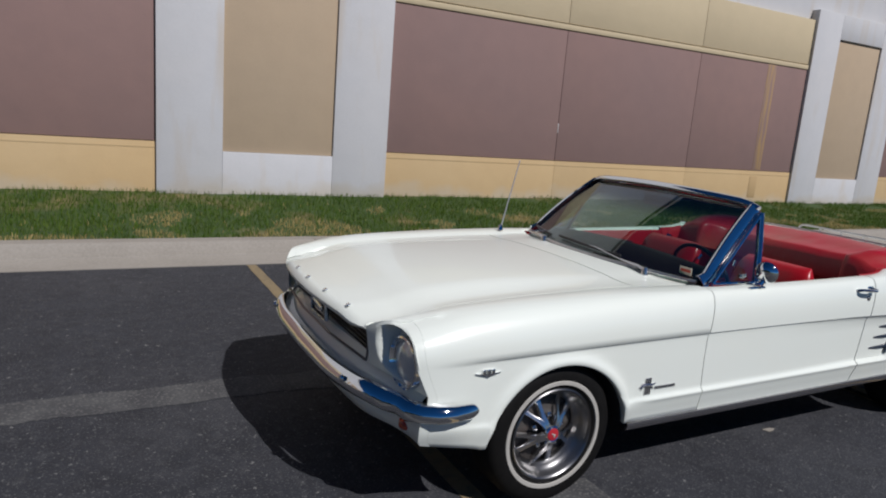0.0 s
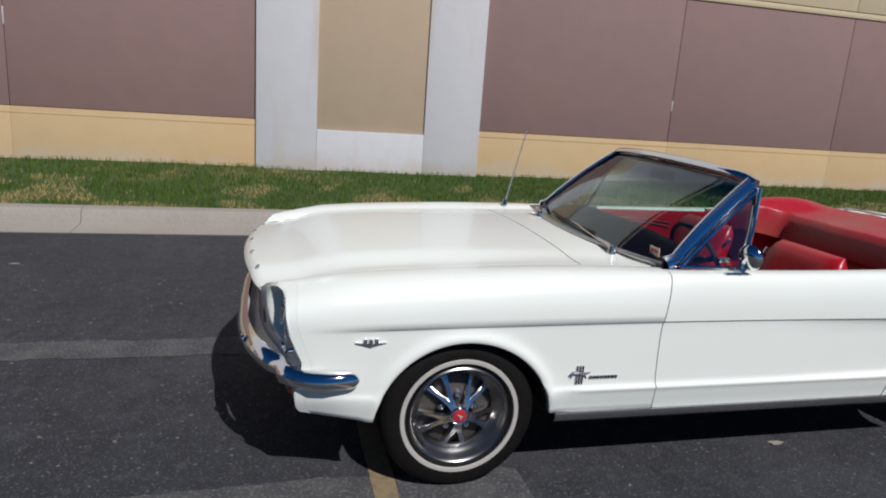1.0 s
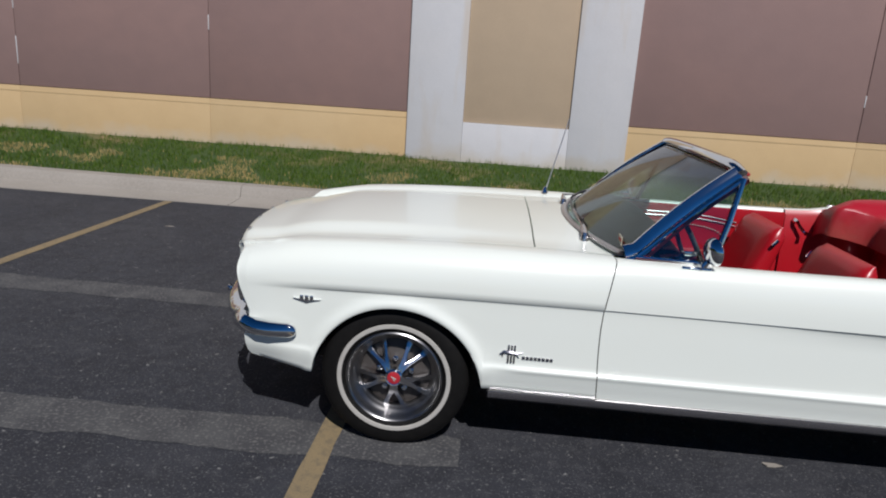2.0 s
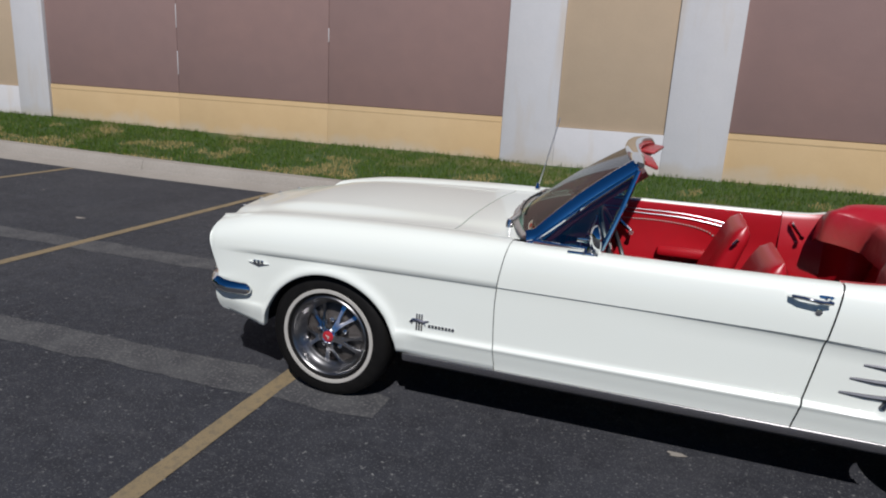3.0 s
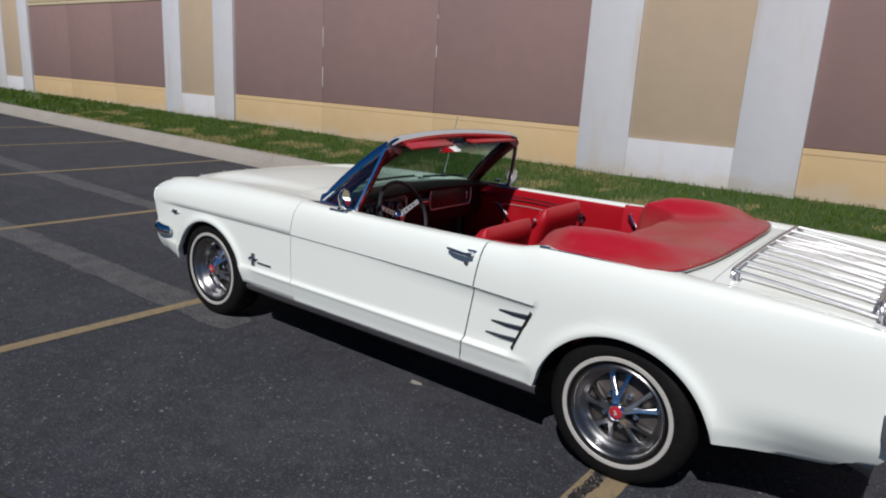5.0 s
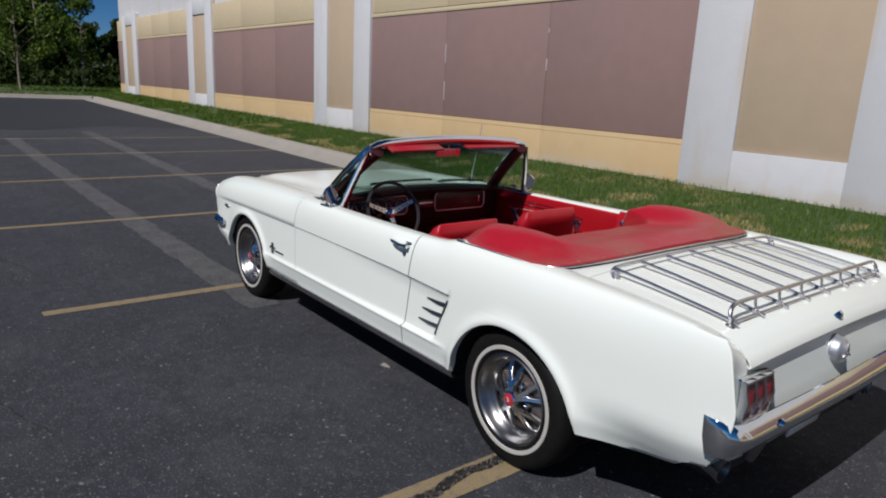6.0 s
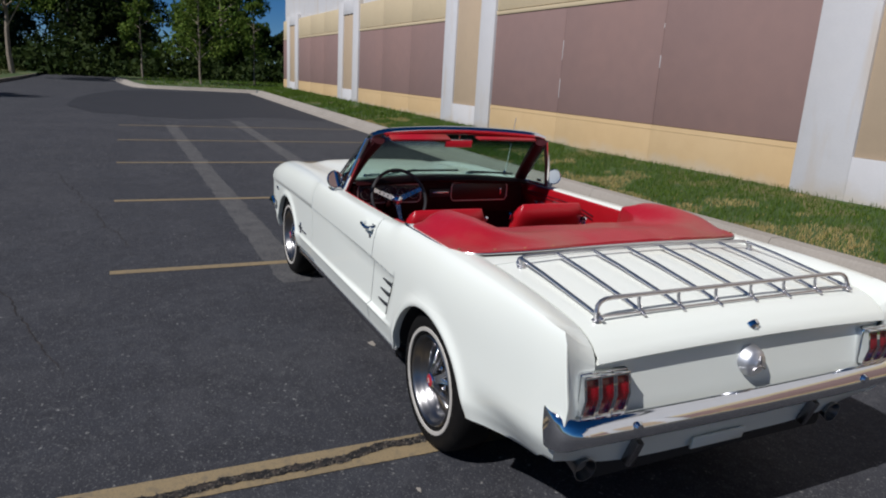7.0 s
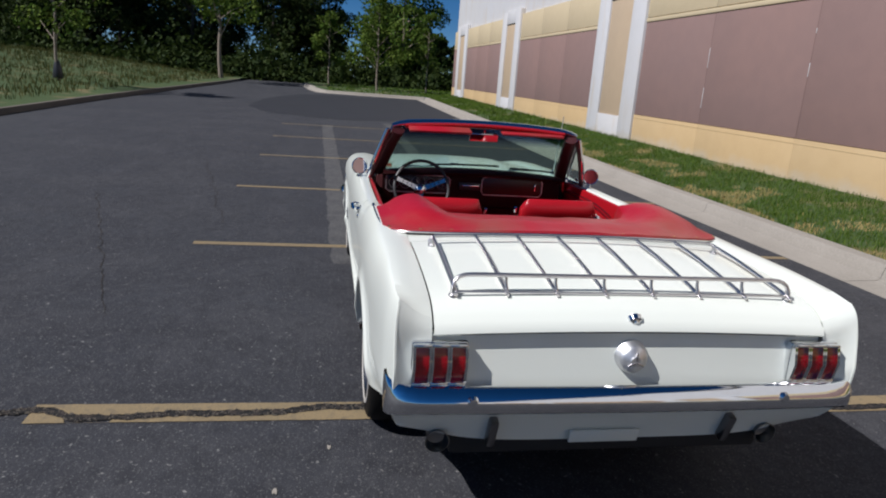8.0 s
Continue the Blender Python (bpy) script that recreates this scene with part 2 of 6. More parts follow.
def sheet(rows, out=None, thick=0.0, bm=None):
    """A grid of points as a surface whose normals look along out, given thickness inwards."""
    bm = bm or bmesh.new()
    vs = [[bm.verts.new(p) for p in r] for r in rows]
    fs = []
    for i in range(len(vs) - 1):
        for j in range(len(vs[0]) - 1):
            q = (vs[i][j], vs[i][j + 1], vs[i + 1][j + 1], vs[i + 1][j])
            try:
                fs.append(bm.faces.new(q))
            except ValueError:
                pass
    for f in fs:
        f.normal_update()
    if out is not None:
        total = sum((f.normal * f.calc_area() for f in fs), Vector())
        if total.dot(Vector(out)) < 0:
            bmesh.ops.reverse_faces(bm, faces=fs)
    if thick:
        bm.normal_update()
        back = [[bm.verts.new(v.co - v.normal * thick) for v in r] for r in vs]
        flip = fs[0].verts[:] != [vs[0][0], vs[0][1], vs[1][1], vs[1][0]] and vs[0][1] in fs[0].verts and (lambda q: q[(q.index(vs[0][0]) + 1) % 4] is not vs[0][1])(fs[0].verts[:])

        def face(*q):
            try:
                bm.faces.new(q[::-1] if flip else q)
            except ValueError:
                pass
        n, m = len(vs), len(vs[0])
        for i in range(n - 1):
            for j in range(m - 1):
                face(back[i][j], back[i + 1][j], back[i + 1][j + 1], back[i][j + 1])
        for i in range(n - 1):
            face(vs[i][0], vs[i + 1][0], back[i + 1][0], back[i][0])
            face(vs[i + 1][-1], vs[i][-1], back[i][-1], back[i + 1][-1])
        for j in range(m - 1):
            face(vs[0][j + 1], vs[0][j], back[0][j], back[0][j + 1])
            face(vs[-1][j], vs[-1][j + 1], back[-1][j + 1], back[-1][j])
    return bm


def tube(points, radius, seg=8, bm=None, closed=False, flat=1.0):
    """A round bar along a line of points; radius may be a list."""
    bm = bm or bmesh.new()
    pts = [Vector(p) for p in points]
    n = len(pts)
    rad = radius if isinstance(radius, (list, tuple)) else [radius] * n
    rings = []
    up = None
    for i, p in enumerate(pts):
        a, b = (pts[i - 1] if i or closed else p), (pts[(i + 1) % n] if i < n - 1 or closed else p)
        d = (b - a).normalized()
        if up is None:
            up = Vector((0, 0, 1)) if abs(d.z) < 0.9 else Vector((1, 0, 0))
        side = d.cross(up).normalized()
        up = side.cross(d).normalized()
        rings.append([bm.verts.new(p + rad[i] * (math.cos(k * 2 * math.pi / seg) * side + flat * math.sin(k * 2 * math.pi / seg) * up)) for k in range(seg)])
    for i in range(n if closed else n - 1):
        a, b = rings[i], rings[(i + 1) % n]
        for k in range(seg):
            bm.faces.new((a[k], a[(k + 1) % seg], b[(k + 1) % seg], b[k]))
    if not closed:
        bm.faces.new(rings[0][::-1])
        bm.faces.new(rings[-1])
    return bm


def lathe(profile, seg=48, bm=None, m=Matrix.Identity(4)):
    """Turns (radius, y) points round the y axis."""
    bm = bm or bmesh.new()
    rings = []
    for r, y in profile:
        if r < 1e-5:
            rings.append([bm.verts.new(m @ Vector((0, y, 0)))])
        else:
            rings.append([bm.verts.new(m @ Vector((r * math.cos(k * 2 * math.pi / seg), y, r * math.sin(k * 2 * math.pi / seg)))) for k in range(seg)])
    for a, b in zip(rings, rings[1:]):
        for k in range(seg):
            q = [a[k % len(a)], a[(k + 1) % len(a)], b[(k + 1) % len(b)], b[k % len(b)]]
            q = list(dict.fromkeys(q))
            if len(q) > 2:
                bm.faces.new(q)
    return bm


def block(size, at=(0, 0, 0), bevel=0.0, turn=(0, 0, 0), bm=None, seg=2):
    """A bevelled box of that size, its middle at a place."""
    one = bmesh.new()
    bmesh.ops.create_cube(one, size=1, matrix=Matrix.Diagonal((*size, 1)))
    if bevel:
        bmesh.ops.bevel(one, geom=one.edges[:], offset=bevel, segments=seg, affect="EDGES", profile=0.5)
    bmesh.ops.transform(one, matrix=pose(*at, *turn), verts=one.verts[:])
    if bm is None:
        return one
    tmp = bpy.data.meshes.new("tmp")
    one.to_mesh(tmp)
    one.free()
    bm.from_mesh(tmp)
    bpy.data.meshes.remove(tmp)
    return bm


def prism(outline, y0, y1, bm=None):
    """Extrudes an (x, z) outline from y0 to y1."""
    bm = bm or bmesh.new()
    a = [bm.verts.new((x, y0, z)) for x, z in outline]
    b = [bm.verts.new((x, y1, z)) for x, z in outline]
    n = len(a)
    for i in range(n):
        bm.faces.new((a[i], a[(i + 1) % n], b[(i + 1) % n], b[i]))
    bm.faces.new(a[::-1])
    bm.faces.new(b)
    return bm


def finish(name, bm, mat, angle=35, fix=False):
    if fix:
        bmesh.ops.recalc_face_normals(bm, faces=bm.faces[:])
    me = bpy.data.meshes.new(name)
    bm.to_mesh(me)
    bm.free()
    me.materials.append(mat)
    me.shade_smooth()
    me.set_sharp_from_angle(angle=radians(angle))
    return me


def part(name, bm, mat, parent, label="", angle=35, fix=False):
    """Links a bmesh as one mesh object under a thing or a part."""
    me = bm if isinstance(bm, bpy.types.Mesh) else finish(name, bm, mat, angle, fix)
    ob = new(name, me)
    ob.parent = parent
    if label:
        tagged(ob, label)
    return ob


def thing(name, label, category, at=(0, 0, 0), group="", kind=""):
    ob = new(name)
    ob.empty_display_size = 0.2
    ob.location = at
    return tagged(ob, label, category, group, kind)


def solid(name, bm, mat, label="", category="", kind="", group="", angle=35, fix=False):
    return tagged(new(name, finish(name, bm, mat, angle, fix)), label, category, group, kind)


# ---- ground ----
def rise(x):
    """The lot climbs gently beyond the parked car's nose."""
    return 0.0 if x > -5 else (0.011 * (-x - 5) if x > -38 else 0.363)


def strip(x_list, ys, lift=lambda x, y: 0.0):
    return [[(x, y, rise(x) + lift(x, y)) for y in ys] for x in x_list]


bm = sheet(strip([-700, -300, -120, -60, -45, -38, -30, -20, -12, -8, -5, 0, 5, 12, 30, 60, 200, 700], [-700, -200, -60, -20, -7, -4, 0, 3.95, 4.0]), (0, 0, 1))
solid("ground", bm, ASPHALT, "grey worn asphalt car park with light aggregate", "asphalt", "structure")

# ---- kerb, verge, building ----
KERB_Y = 3.6


def kerb_profile(x, y0=KERB_Y):
    g = rise(x)
    return [(x, y0, g + 0.006), (x, y0 + 0.34, g + 0.018), (x, y0 + 0.37, g + 0.03), (x, y0 + 0.40, g + 0.13), (x, y0 + 0.43, g + 0.155), (x, y0 + 0.58, g + 0.16), (x, y0 + 0.60, g + 0.10)]


# the kerb runs along the verge in cast lengths of about three metres with open joints
kerb = thing("kerb", "pale weathered concrete kerb and gutter beside the grass verge", "kerb", kind="structure")
for k in range(30):
    a, b = -29.5 + 3.0 * k + 0.003, -29.5 + 3.0 * (k + 1) - 0.003
    part("kerb_length", sheet([[(x, y, z + 0.001 * math.sin(k * 1.7)) for x, y, z in kerb_profile(x)] for x in span(a, b, 4)], (0, -0.3, 1), 0.05), CONCRETE, kerb)


def verge_height(x, y):
    t = min(1, max(0, (y - 4.18) / 1.85))
    return rise(x) * (1 - 0.45 * t) + 0.13 + 0.25 * t ** 1.3 + 0.012 * noise.noise((x * 1.3, y * 2.1, 0))


bm = sheet([[(x, y, verge_height(x, y)) for y in span(4.17, 6.2, 14)] for x in span(-34, 60, 180)], (0, 0, 1))
solid("verge", bm, SOIL, "mown green verge with dry straw patches beside the wall", "lawn", "structure")

# grass blades on the verge
rng = np.random.default_rng(4)


def blades(count, x0, x1, y0, y1, height, width, hgt, dry=False):
    verts, faces = [], []
    for _ in range(count):
        x, y = rng.uniform(x0, x1), rng.uniform(y0, y1)
        bare = noise.noise((x * 0.8, y * 1.7, 3.0)) + 0.5 * noise.noise((x * 2.6, y * 3.0, 7.0)) + 0.24 * smooth(5.1, 4.3, y) - 0.10 * smooth(5.2, 5.6, y)
        if (bare < 0.25 and rng.random() < 0.98) if dry else (bare > 0.2 and rng.random() < 0.85):
            continue
        z = hgt(x, y)
        a, h = rng.uniform(0, 6.28), height * rng.uniform(0.5, 1.3)
        dx, dy = math.cos(a) * width, math.sin(a) * width
        lx, ly = rng.normal(0, 0.35) * h, rng.normal(0, 0.35) * h
        k = len(verts)
        verts += [(x - dx, y - dy, z - 0.01), (x + dx, y + dy, z - 0.01), (x + lx * 0.4 + dx * 0.7, y + ly * 0.4 + dy * 0.7, z + h * 0.6), (x + lx * 0.4 - dx * 0.7, y + ly * 0.4 - dy * 0.7, z + h * 0.6), (x + lx, y + ly, z + h)]
        faces += [(k, k + 1, k + 2, k + 3), (k + 3, k + 2, k + 4)]
    return verts, faces


def leaf_material(name, a, b, trans=0.25):
    m = bpy.data.materials.new(name)
    m.use_nodes = True
    nt = m.node_tree
    bsdf = nt.nodes["Principled BSDF"]
    geo = nt.nodes.new("ShaderNodeNewGeometry")
    mix = nt.nodes.new("ShaderNodeMix")
    mix.data_type = "RGBA"
    mix.inputs[6].default_value, mix.inputs[7].default_value = (*a, 1), (*b, 1)
    nt.links.new(geo.outputs["Random Per Island"], mix.inputs[0])
    nt.links.new(mix.outputs[2], bsdf.inputs["Base Color"])
    bsdf.inputs["Roughness"].default_value = 0.7
    bsdf.inputs["Specular IOR Level"].default_value = 0.12
    tr = nt.nodes.new("ShaderNodeBsdfTranslucent")
    nt.links.new(mix.outputs[2], tr.inputs[0])
    ms = nt.nodes.new("ShaderNodeMixShader")
    ms.inputs[0].default_value = trans
    nt.links.new(bsdf.outputs[0], ms.inputs[1])
    nt.links.new(tr.outputs[0], ms.inputs[2])
    nt.links.new(ms.outputs[0], nt.nodes["Material Output"].inputs[0])
    return m


GRASS = leaf_material("grass_blade", (0.042, 0.097, 0.010), (0.115, 0.165, 0.028))
STRAW = leaf_material("dry_grass", (0.50, 0.37, 0.17), (0.30, 0.25, 0.09))
MEADOW = leaf_material("meadow_grass", (0.030, 0.050, 0.011), (0.115, 0.105, 0.034))
LEAF = leaf_material("tree_leaf", (0.045, 0.095, 0.012), (0.12, 0.165, 0.028))
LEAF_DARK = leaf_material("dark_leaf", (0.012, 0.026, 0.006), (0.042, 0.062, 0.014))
BARK_PALE = material("pale_young_bark", (0.24, 0.20, 0.155), 0.9, spots=((8, 0.6, (0.15, 0.12, 0.09)),), bump=((30, 0.8),))
BARK = material("bark", (0.10, 0.075, 0.055), 0.9, spots=((8, 0.6, (0.06, 0.045, 0.035)),), bump=((30, 0.8),))


def stuff(name, verts, faces, mat, label, category):
    me = bpy.data.meshes.new(name)
    me.from_pydata(verts, [], faces)
    me.materials.append(mat)
    return tagged(new(name, me), label, category, kind="stuff")


stuff("grass", *blades(84000, -14, 17, 4.19, 6.02, 0.055, 0.004, verge_height), GRASS, "short green mown grass blades on the verge", "grass")
stuff("dry_grass", *blades(52000, -14, 17, 4.19, 5.6, 0.042, 0.0045, verge_height, True), STRAW, "short straw-coloured dry grass along the kerb", "grass")
stuff("far_grass", *blades(14000, -34, -14, 4.19, 6.02, 0.07, 0.012, verge_height), GRASS, "short green mown grass far along the wall", "grass")

# building wall: painted concrete panels between off-white pilasters
WALL = 6.04
Z_OCHRE, Z_MAUVE, Z_CREAM, Z_TOP = 1.0, 3.05, 4.0, 9.0
PILASTERS = [(-32.1, -29.6), (-22.4, -19.75), (-12.13, -9.36), (-0.91, 2.10), (11.1, 14.15), (23.0, 26.0), (35.0, 38.0)]
building = thing("building", "long windowless warehouse wall of painted concrete panels in mauve, ochre and off-white", "building", kind="structure")
part("wall_core", block((80, 30, Z_TOP + 0.4), (6.8, WALL + 15.12, (Z_TOP - 0.4) / 2), 0.0), W_WHITE, building)
part("roof", block((80.2, 30.2, 0.25), (6.8, WALL + 15.1, Z_TOP + 0.13), 0.02), ROOFING, building)


def wall_block(x0, x1, z0, z1, proud, mat, name, bevel=0.006):
    return part(name, block((x1 - x0, 0.16 + proud, z1 - z0), ((x0 + x1) / 2, WALL + 0.08 - proud / 2, (z0 + z1) / 2), bevel), mat, building)


edges = [-33.2] + [e for p in PILASTERS for e in p] + [46.8]
for a, b in zip(edges[0::2], edges[1::2]):
    n = 3 if b - a > 5 else 1
    for k in range(n):
        x0, x1 = a + (b - a) * k / n, a + (b - a) * (k + 1) / n
        g0, g1 = (0.0035 if k else 0), (0.0035 if k < n - 1 else 0)
        wall_block(x0 + g0 * 0.12, x1 - g1 * 0.12, -0.2, Z_OCHRE - 0.004, 0.0, W_YELLOW, "ochre_panel")
        wall_block(x0 + g0, x1 - g1, Z_OCHRE + 0.004, Z_MAUVE - 0.01, -0.012, W_RED, "mauve_panel")
        wall_block(x0 + g0, x1 - g1, Z_MAUVE + 0.1, Z_CREAM, -0.01, W_CREAM, "cream_panel")
    wall_block(a, b, Z_MAUVE, Z_MAUVE + 0.085, 0.006, W_CREAM, "moulding", 0.012)
    wall_block(a, b, Z_OCHRE - 0.085, Z_OCHRE - 0.06, 0.0025, W_YELLOW, "ledge", 0.003)
for a, b in PILASTERS:
    w = b - a
    r0, r1 = a + w * 0.257, b - w * 0.262
    wall_block(a, r0, -0.2, Z_CREAM + 0.2, 0.05, W_WHITE, "pilaster_side")
    wall_block(r1, b, -0.2, Z_CREAM + 0.2, 0.05, W_WHITE, "pilaster_side")
    wall_block(r0 + 0.001, r1 - 0.001, -0.2, 0.91, 0.05, W_WHITE, "pilaster_foot")
    wall_block(r0 + 0.001, r1 - 0.001, 3.72, Z_CREAM + 0.2, 0.05, W_WHITE, "pilaster_head")
    wall_block(r0, r1, 0.912, 3.718, 0.012, W_BEIGE, "beige_panel")
# rust streak running down a mauve panel
part("rust_streak", block((0.24, 0.004, 2.02), (10.05, WALL + 0.0105, 2.03), 0.0015), W_STAIN, building)
part("patch", block((0.22, 0.004, 0.42), (10.0, WALL - 0.003, 0.68), 0.0015), W_FADED, building)

# remains of pale sealant in the panel joints
for x, z0, z1 in ((-6.543, 1.30, 1.68), (-6.543, 2.05, 2.42), (-3.727, 1.92, 2.12), (-3.727, 2.55, 2.62), (5.1, 1.45, 1.6)):
    part("sealant_strip", block((0.013, 0.008, z1 - z0), (x, WALL + 0.0115, (z0 + z1) / 2), 0.002), W_WHITE, building)

# ---- car park markings ----
for k, x in enumerate((-12.3, -9.35, -6.32, -3.2, -0.27, 2.72, 5.75, 8.8)):
    if k == 5:
        continue
    bm = sheet([[(x + s * (0.047 + 0.006 * noise.noise((y * 5, s, k))) + 0.04 * (y + 2.1) * 0.5 * (0.5 if k == 3 else 0), y, rise(x) + 0.004) for s in (-1, 0, 1)] for y in span(-2.14, KERB_Y - 0.02, 60)], (0, 0, 1))
    solid("parking_line", bm, LINE, "faded yellow painted parking line on the asphalt", "marking", "structure", "parking lines")
# the broken line with a wide crumbling crack wandering along it
CRACK_X = curve((-2.60, 2.800), (-2.37, 2.712), (-2.25, 2.696), (-2.05, 2.772), (-1.85, 2.762), (-1.65, 2.746), (-1.25, 2.748), (-1.05, 2.708), (-0.6, 2.715), (0.6, 2.745), (1.6, 2.795), (3.6, 2.80))


def crack_x(y):
    return CRACK_X(y) + 0.010 * noise.noise((y * 9.0, 0.3, 1)) + 0.008 * noise.noise((y * 31.0, 0.7, 2))


def crack_half(y):
    return (0.0215 + 0.009 * noise.noise((y * 7, 2, 5)) + 0.009 * noise.noise((y * 29, 2, 6)) + 0.005 * noise.noise((y * 80, 2, 6))) * (1 - 0.5 * smooth(-2.30, -2.45, y))


ys = span(-2.27, 3.58, 500)
for side in (-1, 1):
    rows = []
    for y in ys:
        outer = 2.732 + 0.012 * (y + 1.7) * smooth(4, 0, y) + side * (0.082 + 0.003 * noise.noise((y * 14, side, 4)))
        inner = crack_x(y) + side * (crack_half(y) + 0.004 + 0.004 * abs(noise.noise((y * 40, side, 3))))
        if side > 0 and -2.11 < y < -1.93:
            inner = outer
        rows.append([(min(inner, outer - 0.001) if side > 0 else max(inner, outer + 0.001), y, 0.004), (outer, y, 0.004)])
    solid("parking_line", sheet(rows, (0, 0, 1)), LINE, "faded yellow parking line split lengthwise by a crack", "marking", "structure", "parking lines")
rows = []
for y in span(-5.5, 3.6, 900):
    c, h = crack_x(max(y, -2.6)) + 0.05 * noise.noise((y * 1.3, 4, 4)) * smooth(-2.6, -3.2, y), max(0.006, crack_half(y) * (1 - 0.6 * smooth(-2.5, -3.4, y)))
    rows.append([(c + h * u, y, 0.0058 + lump * (0.5 + noise.noise((y * 45, u * 3, 0)))) for u, lump in ((-1.25, 0.0), (-1.0, 0.006), (-0.7, 0.008), (-0.35, 0.0), (0.0, 0.0), (0.35, 0.0), (0.7, 0.008), (1.0, 0.006), (1.25, 0.0))])
solid("crack", sheet(rows, (0, 0, 1)), CRACK, "dark crumbling crack filled with tar and grit", "crack", "structure", angle=20)
verts, faces = [], []
for _ in range(420):
    y = rng.uniform(-2.6, 0.2)
    x, q = crack_x(y) + rng.choice((-1, 1)) * crack_half(y) * rng.uniform(0.5, 1.3), rng.uniform(0.003, 0.009)
    k = len(verts)
    verts += [(x - q, y, 0.006), (x + q, y - q, 0.006), (x + q * 0.4, y + q, 0.006), (x, y, 0.007 + q * 1.1)]
    faces += [(k, k + 1, k + 3), (k + 1, k + 2, k + 3), (k + 2, k, k + 3)]
stuff("grit", verts, faces, KERB_SHADE_DIRT, "loose grit in the crack", "grit")
# pale worn strips running across the stalls
for y0, x0, x1, wd in ((0.70, -14.0, 1.2, 0.13), (-0.86, -12.5, 0.29, 0.130)):
    rows = [[(x, y0 + (x + 1) * (0.012 if y0 < 0 else 0.0) + s * (wd * (0.75 + 0.25 * smooth(x1, x1 - 0.3, x)) + 0.035 * noise.noise((x * 3, s, y0)) + 0.015 * noise.noise((x * 17, s, y0))) , rise(x) + 0.0025) for s in (-1, -0.3, 0.3, 1)] for x in span(x0, x1, 260)]
    solid("worn_strip", sheet(rows, (0, 0, 1)), SCAR, "pale worn strip across the asphalt", "strip", "structure")
# fresh dark asphalt near the far island
out = [(-15.0, 3.55)] + [(-15.0 - 0.6 * math.sin(k), 3.55 - (k + 1) * 0.7) for k in range(9)] + [(-18, -3.6), (-22, -3.5), (-25, -3.0), (-27.5, -2.3), (-28.5, -1.2), (-29.3, 3.55)]
bm = bmesh.new()
f = bm.faces.new([bm.verts.new((x, y, rise(x) + 0.004)) for x, y in out])
bmesh.ops.triangulate(bm, faces=[f])
solid("asphalt_patch", bm, ASPHALT_DARK, "fresh darker asphalt patch", "asphalt", "structure", fix=True)
# hairline cracks in the lot
for k, (x0, y0, x1, y1) in enumerate(((-0.9, -2.0, -5.5, -2.9), (-4.2, -1.7, -4.6, -4.0), (1.6, -2.3, -2.6, -3.6), (-8.5, -1.2, -7.6, -5.2))):
    a, d = Vector((x0, y0)), Vector((x1 - x0, y1 - y0))
    side = Vector((-d.y, d.x)).normalized()
    rows = []
    for t in span(0, 1, 160):
        p = a + d * t + side * (0.14 * noise.noise((t * 4, k, 1)) + 0.05 * noise.noise((t * 17, k, 2)) + 0.02 * noise.noise((t * 60, k, 3)))
        h = (0.0035 + 0.0025 * noise.noise((t * 30, k, 4))) * smooth(0, 0.1, t) * smooth(1, 0.9, t) + 0.0006
        rows.append([(p.x - side.x * h, p.y - side.y * h, rise(p.x) + 0.003), (p.x + side.x * h, p.y + side.y * h, rise(p.x) + 0.003)])
    solid("hairline_crack", sheet(rows, (0, 0, 1)), CRACK, "thin dark hairline crack across the worn asphalt", "crack", "structure", "hairline cracks")
# chips and marks on the ground
for k, (x, y, s) in enumerate(((-3.89, 1.40, 0.07), (1.60, -0.70, 0.05), (3.05, -1.0, 0.022), (-2.6, 2.5, 0.05), (-5.4, 2.3, 0.09), (3.35, -1.2, 0.025))):
    bm = bmesh.new()
    f = bm.faces.new([bm.verts.new((x + s * (0.7 + 0.4 * math.sin(3 * a + k)) * math.cos(a), y + 0.5 * s * math.sin(a) * (1 + 0.3 * math.cos(2 * a)), 0.004)) for a in span(0, 5.6, 9)])
    solid("paint_chip", bm, CONCRETE, "small pale scuff on the asphalt", "scuff", "structure", "scuffs", fix=True)

# ---- island kerbs, meadow, trees ----
isl = thing("island_kerb", "pale concrete kerb round the far planted corner", "kerb", kind="structure")
pts = [(-29.6, 3.9), (-29.8, 3.4), (-29.95, 2.0), (-30.1, 0.5), (-30.3, -1.0), (-30.9, -1.6), (-33, -2.0), (-36, -2.3), (-40, -2.8)]
rows = []
for i, (x, y) in enumerate(pts):
    a, b = Vector(pts[max(0, i - 1)]), Vector(pts[min(len(pts) - 1, i + 1)])
    d = (b - a).normalized()
    n = Vector((d.y, -d.x)) * (1 if d.y < 0 else 1)
    n = Vector((-abs(n.x) if abs(n.x) > 0.3 else n.x, abs(n.y)))
    rows.append([(x, y, rise(x) + 0.006), (x + n.x * 0.25, y + n.y * 0.25, rise(x) + 0.02), (x + n.x * 0.3, y + n.y * 0.3, rise(x) + 0.14), (x + n.x * 0.5, y + n.y * 0.5, rise(x) + 0.15), (x + n.x * 0.52, y + n.y * 0.52, rise(x) + 0.05)])
part("kerb_stone", sheet(rows, (0, 0, 1)), CONCRETE, isl)
lawn = [(-30.0, 3.9), (-30.4, 2.0), (-30.6, 0.5), (-30.8, -0.8), (-31.4, -1.2), (-34, -1.6), (-40, -2.2), (-60, -3), (-60, 30), (-33.5, 30), (-33.5, 5.0)]
bm = bmesh.new()
f = bm.faces.new([bm.verts.new((x, y, rise(x) + 0.12)) for x, y in lawn])
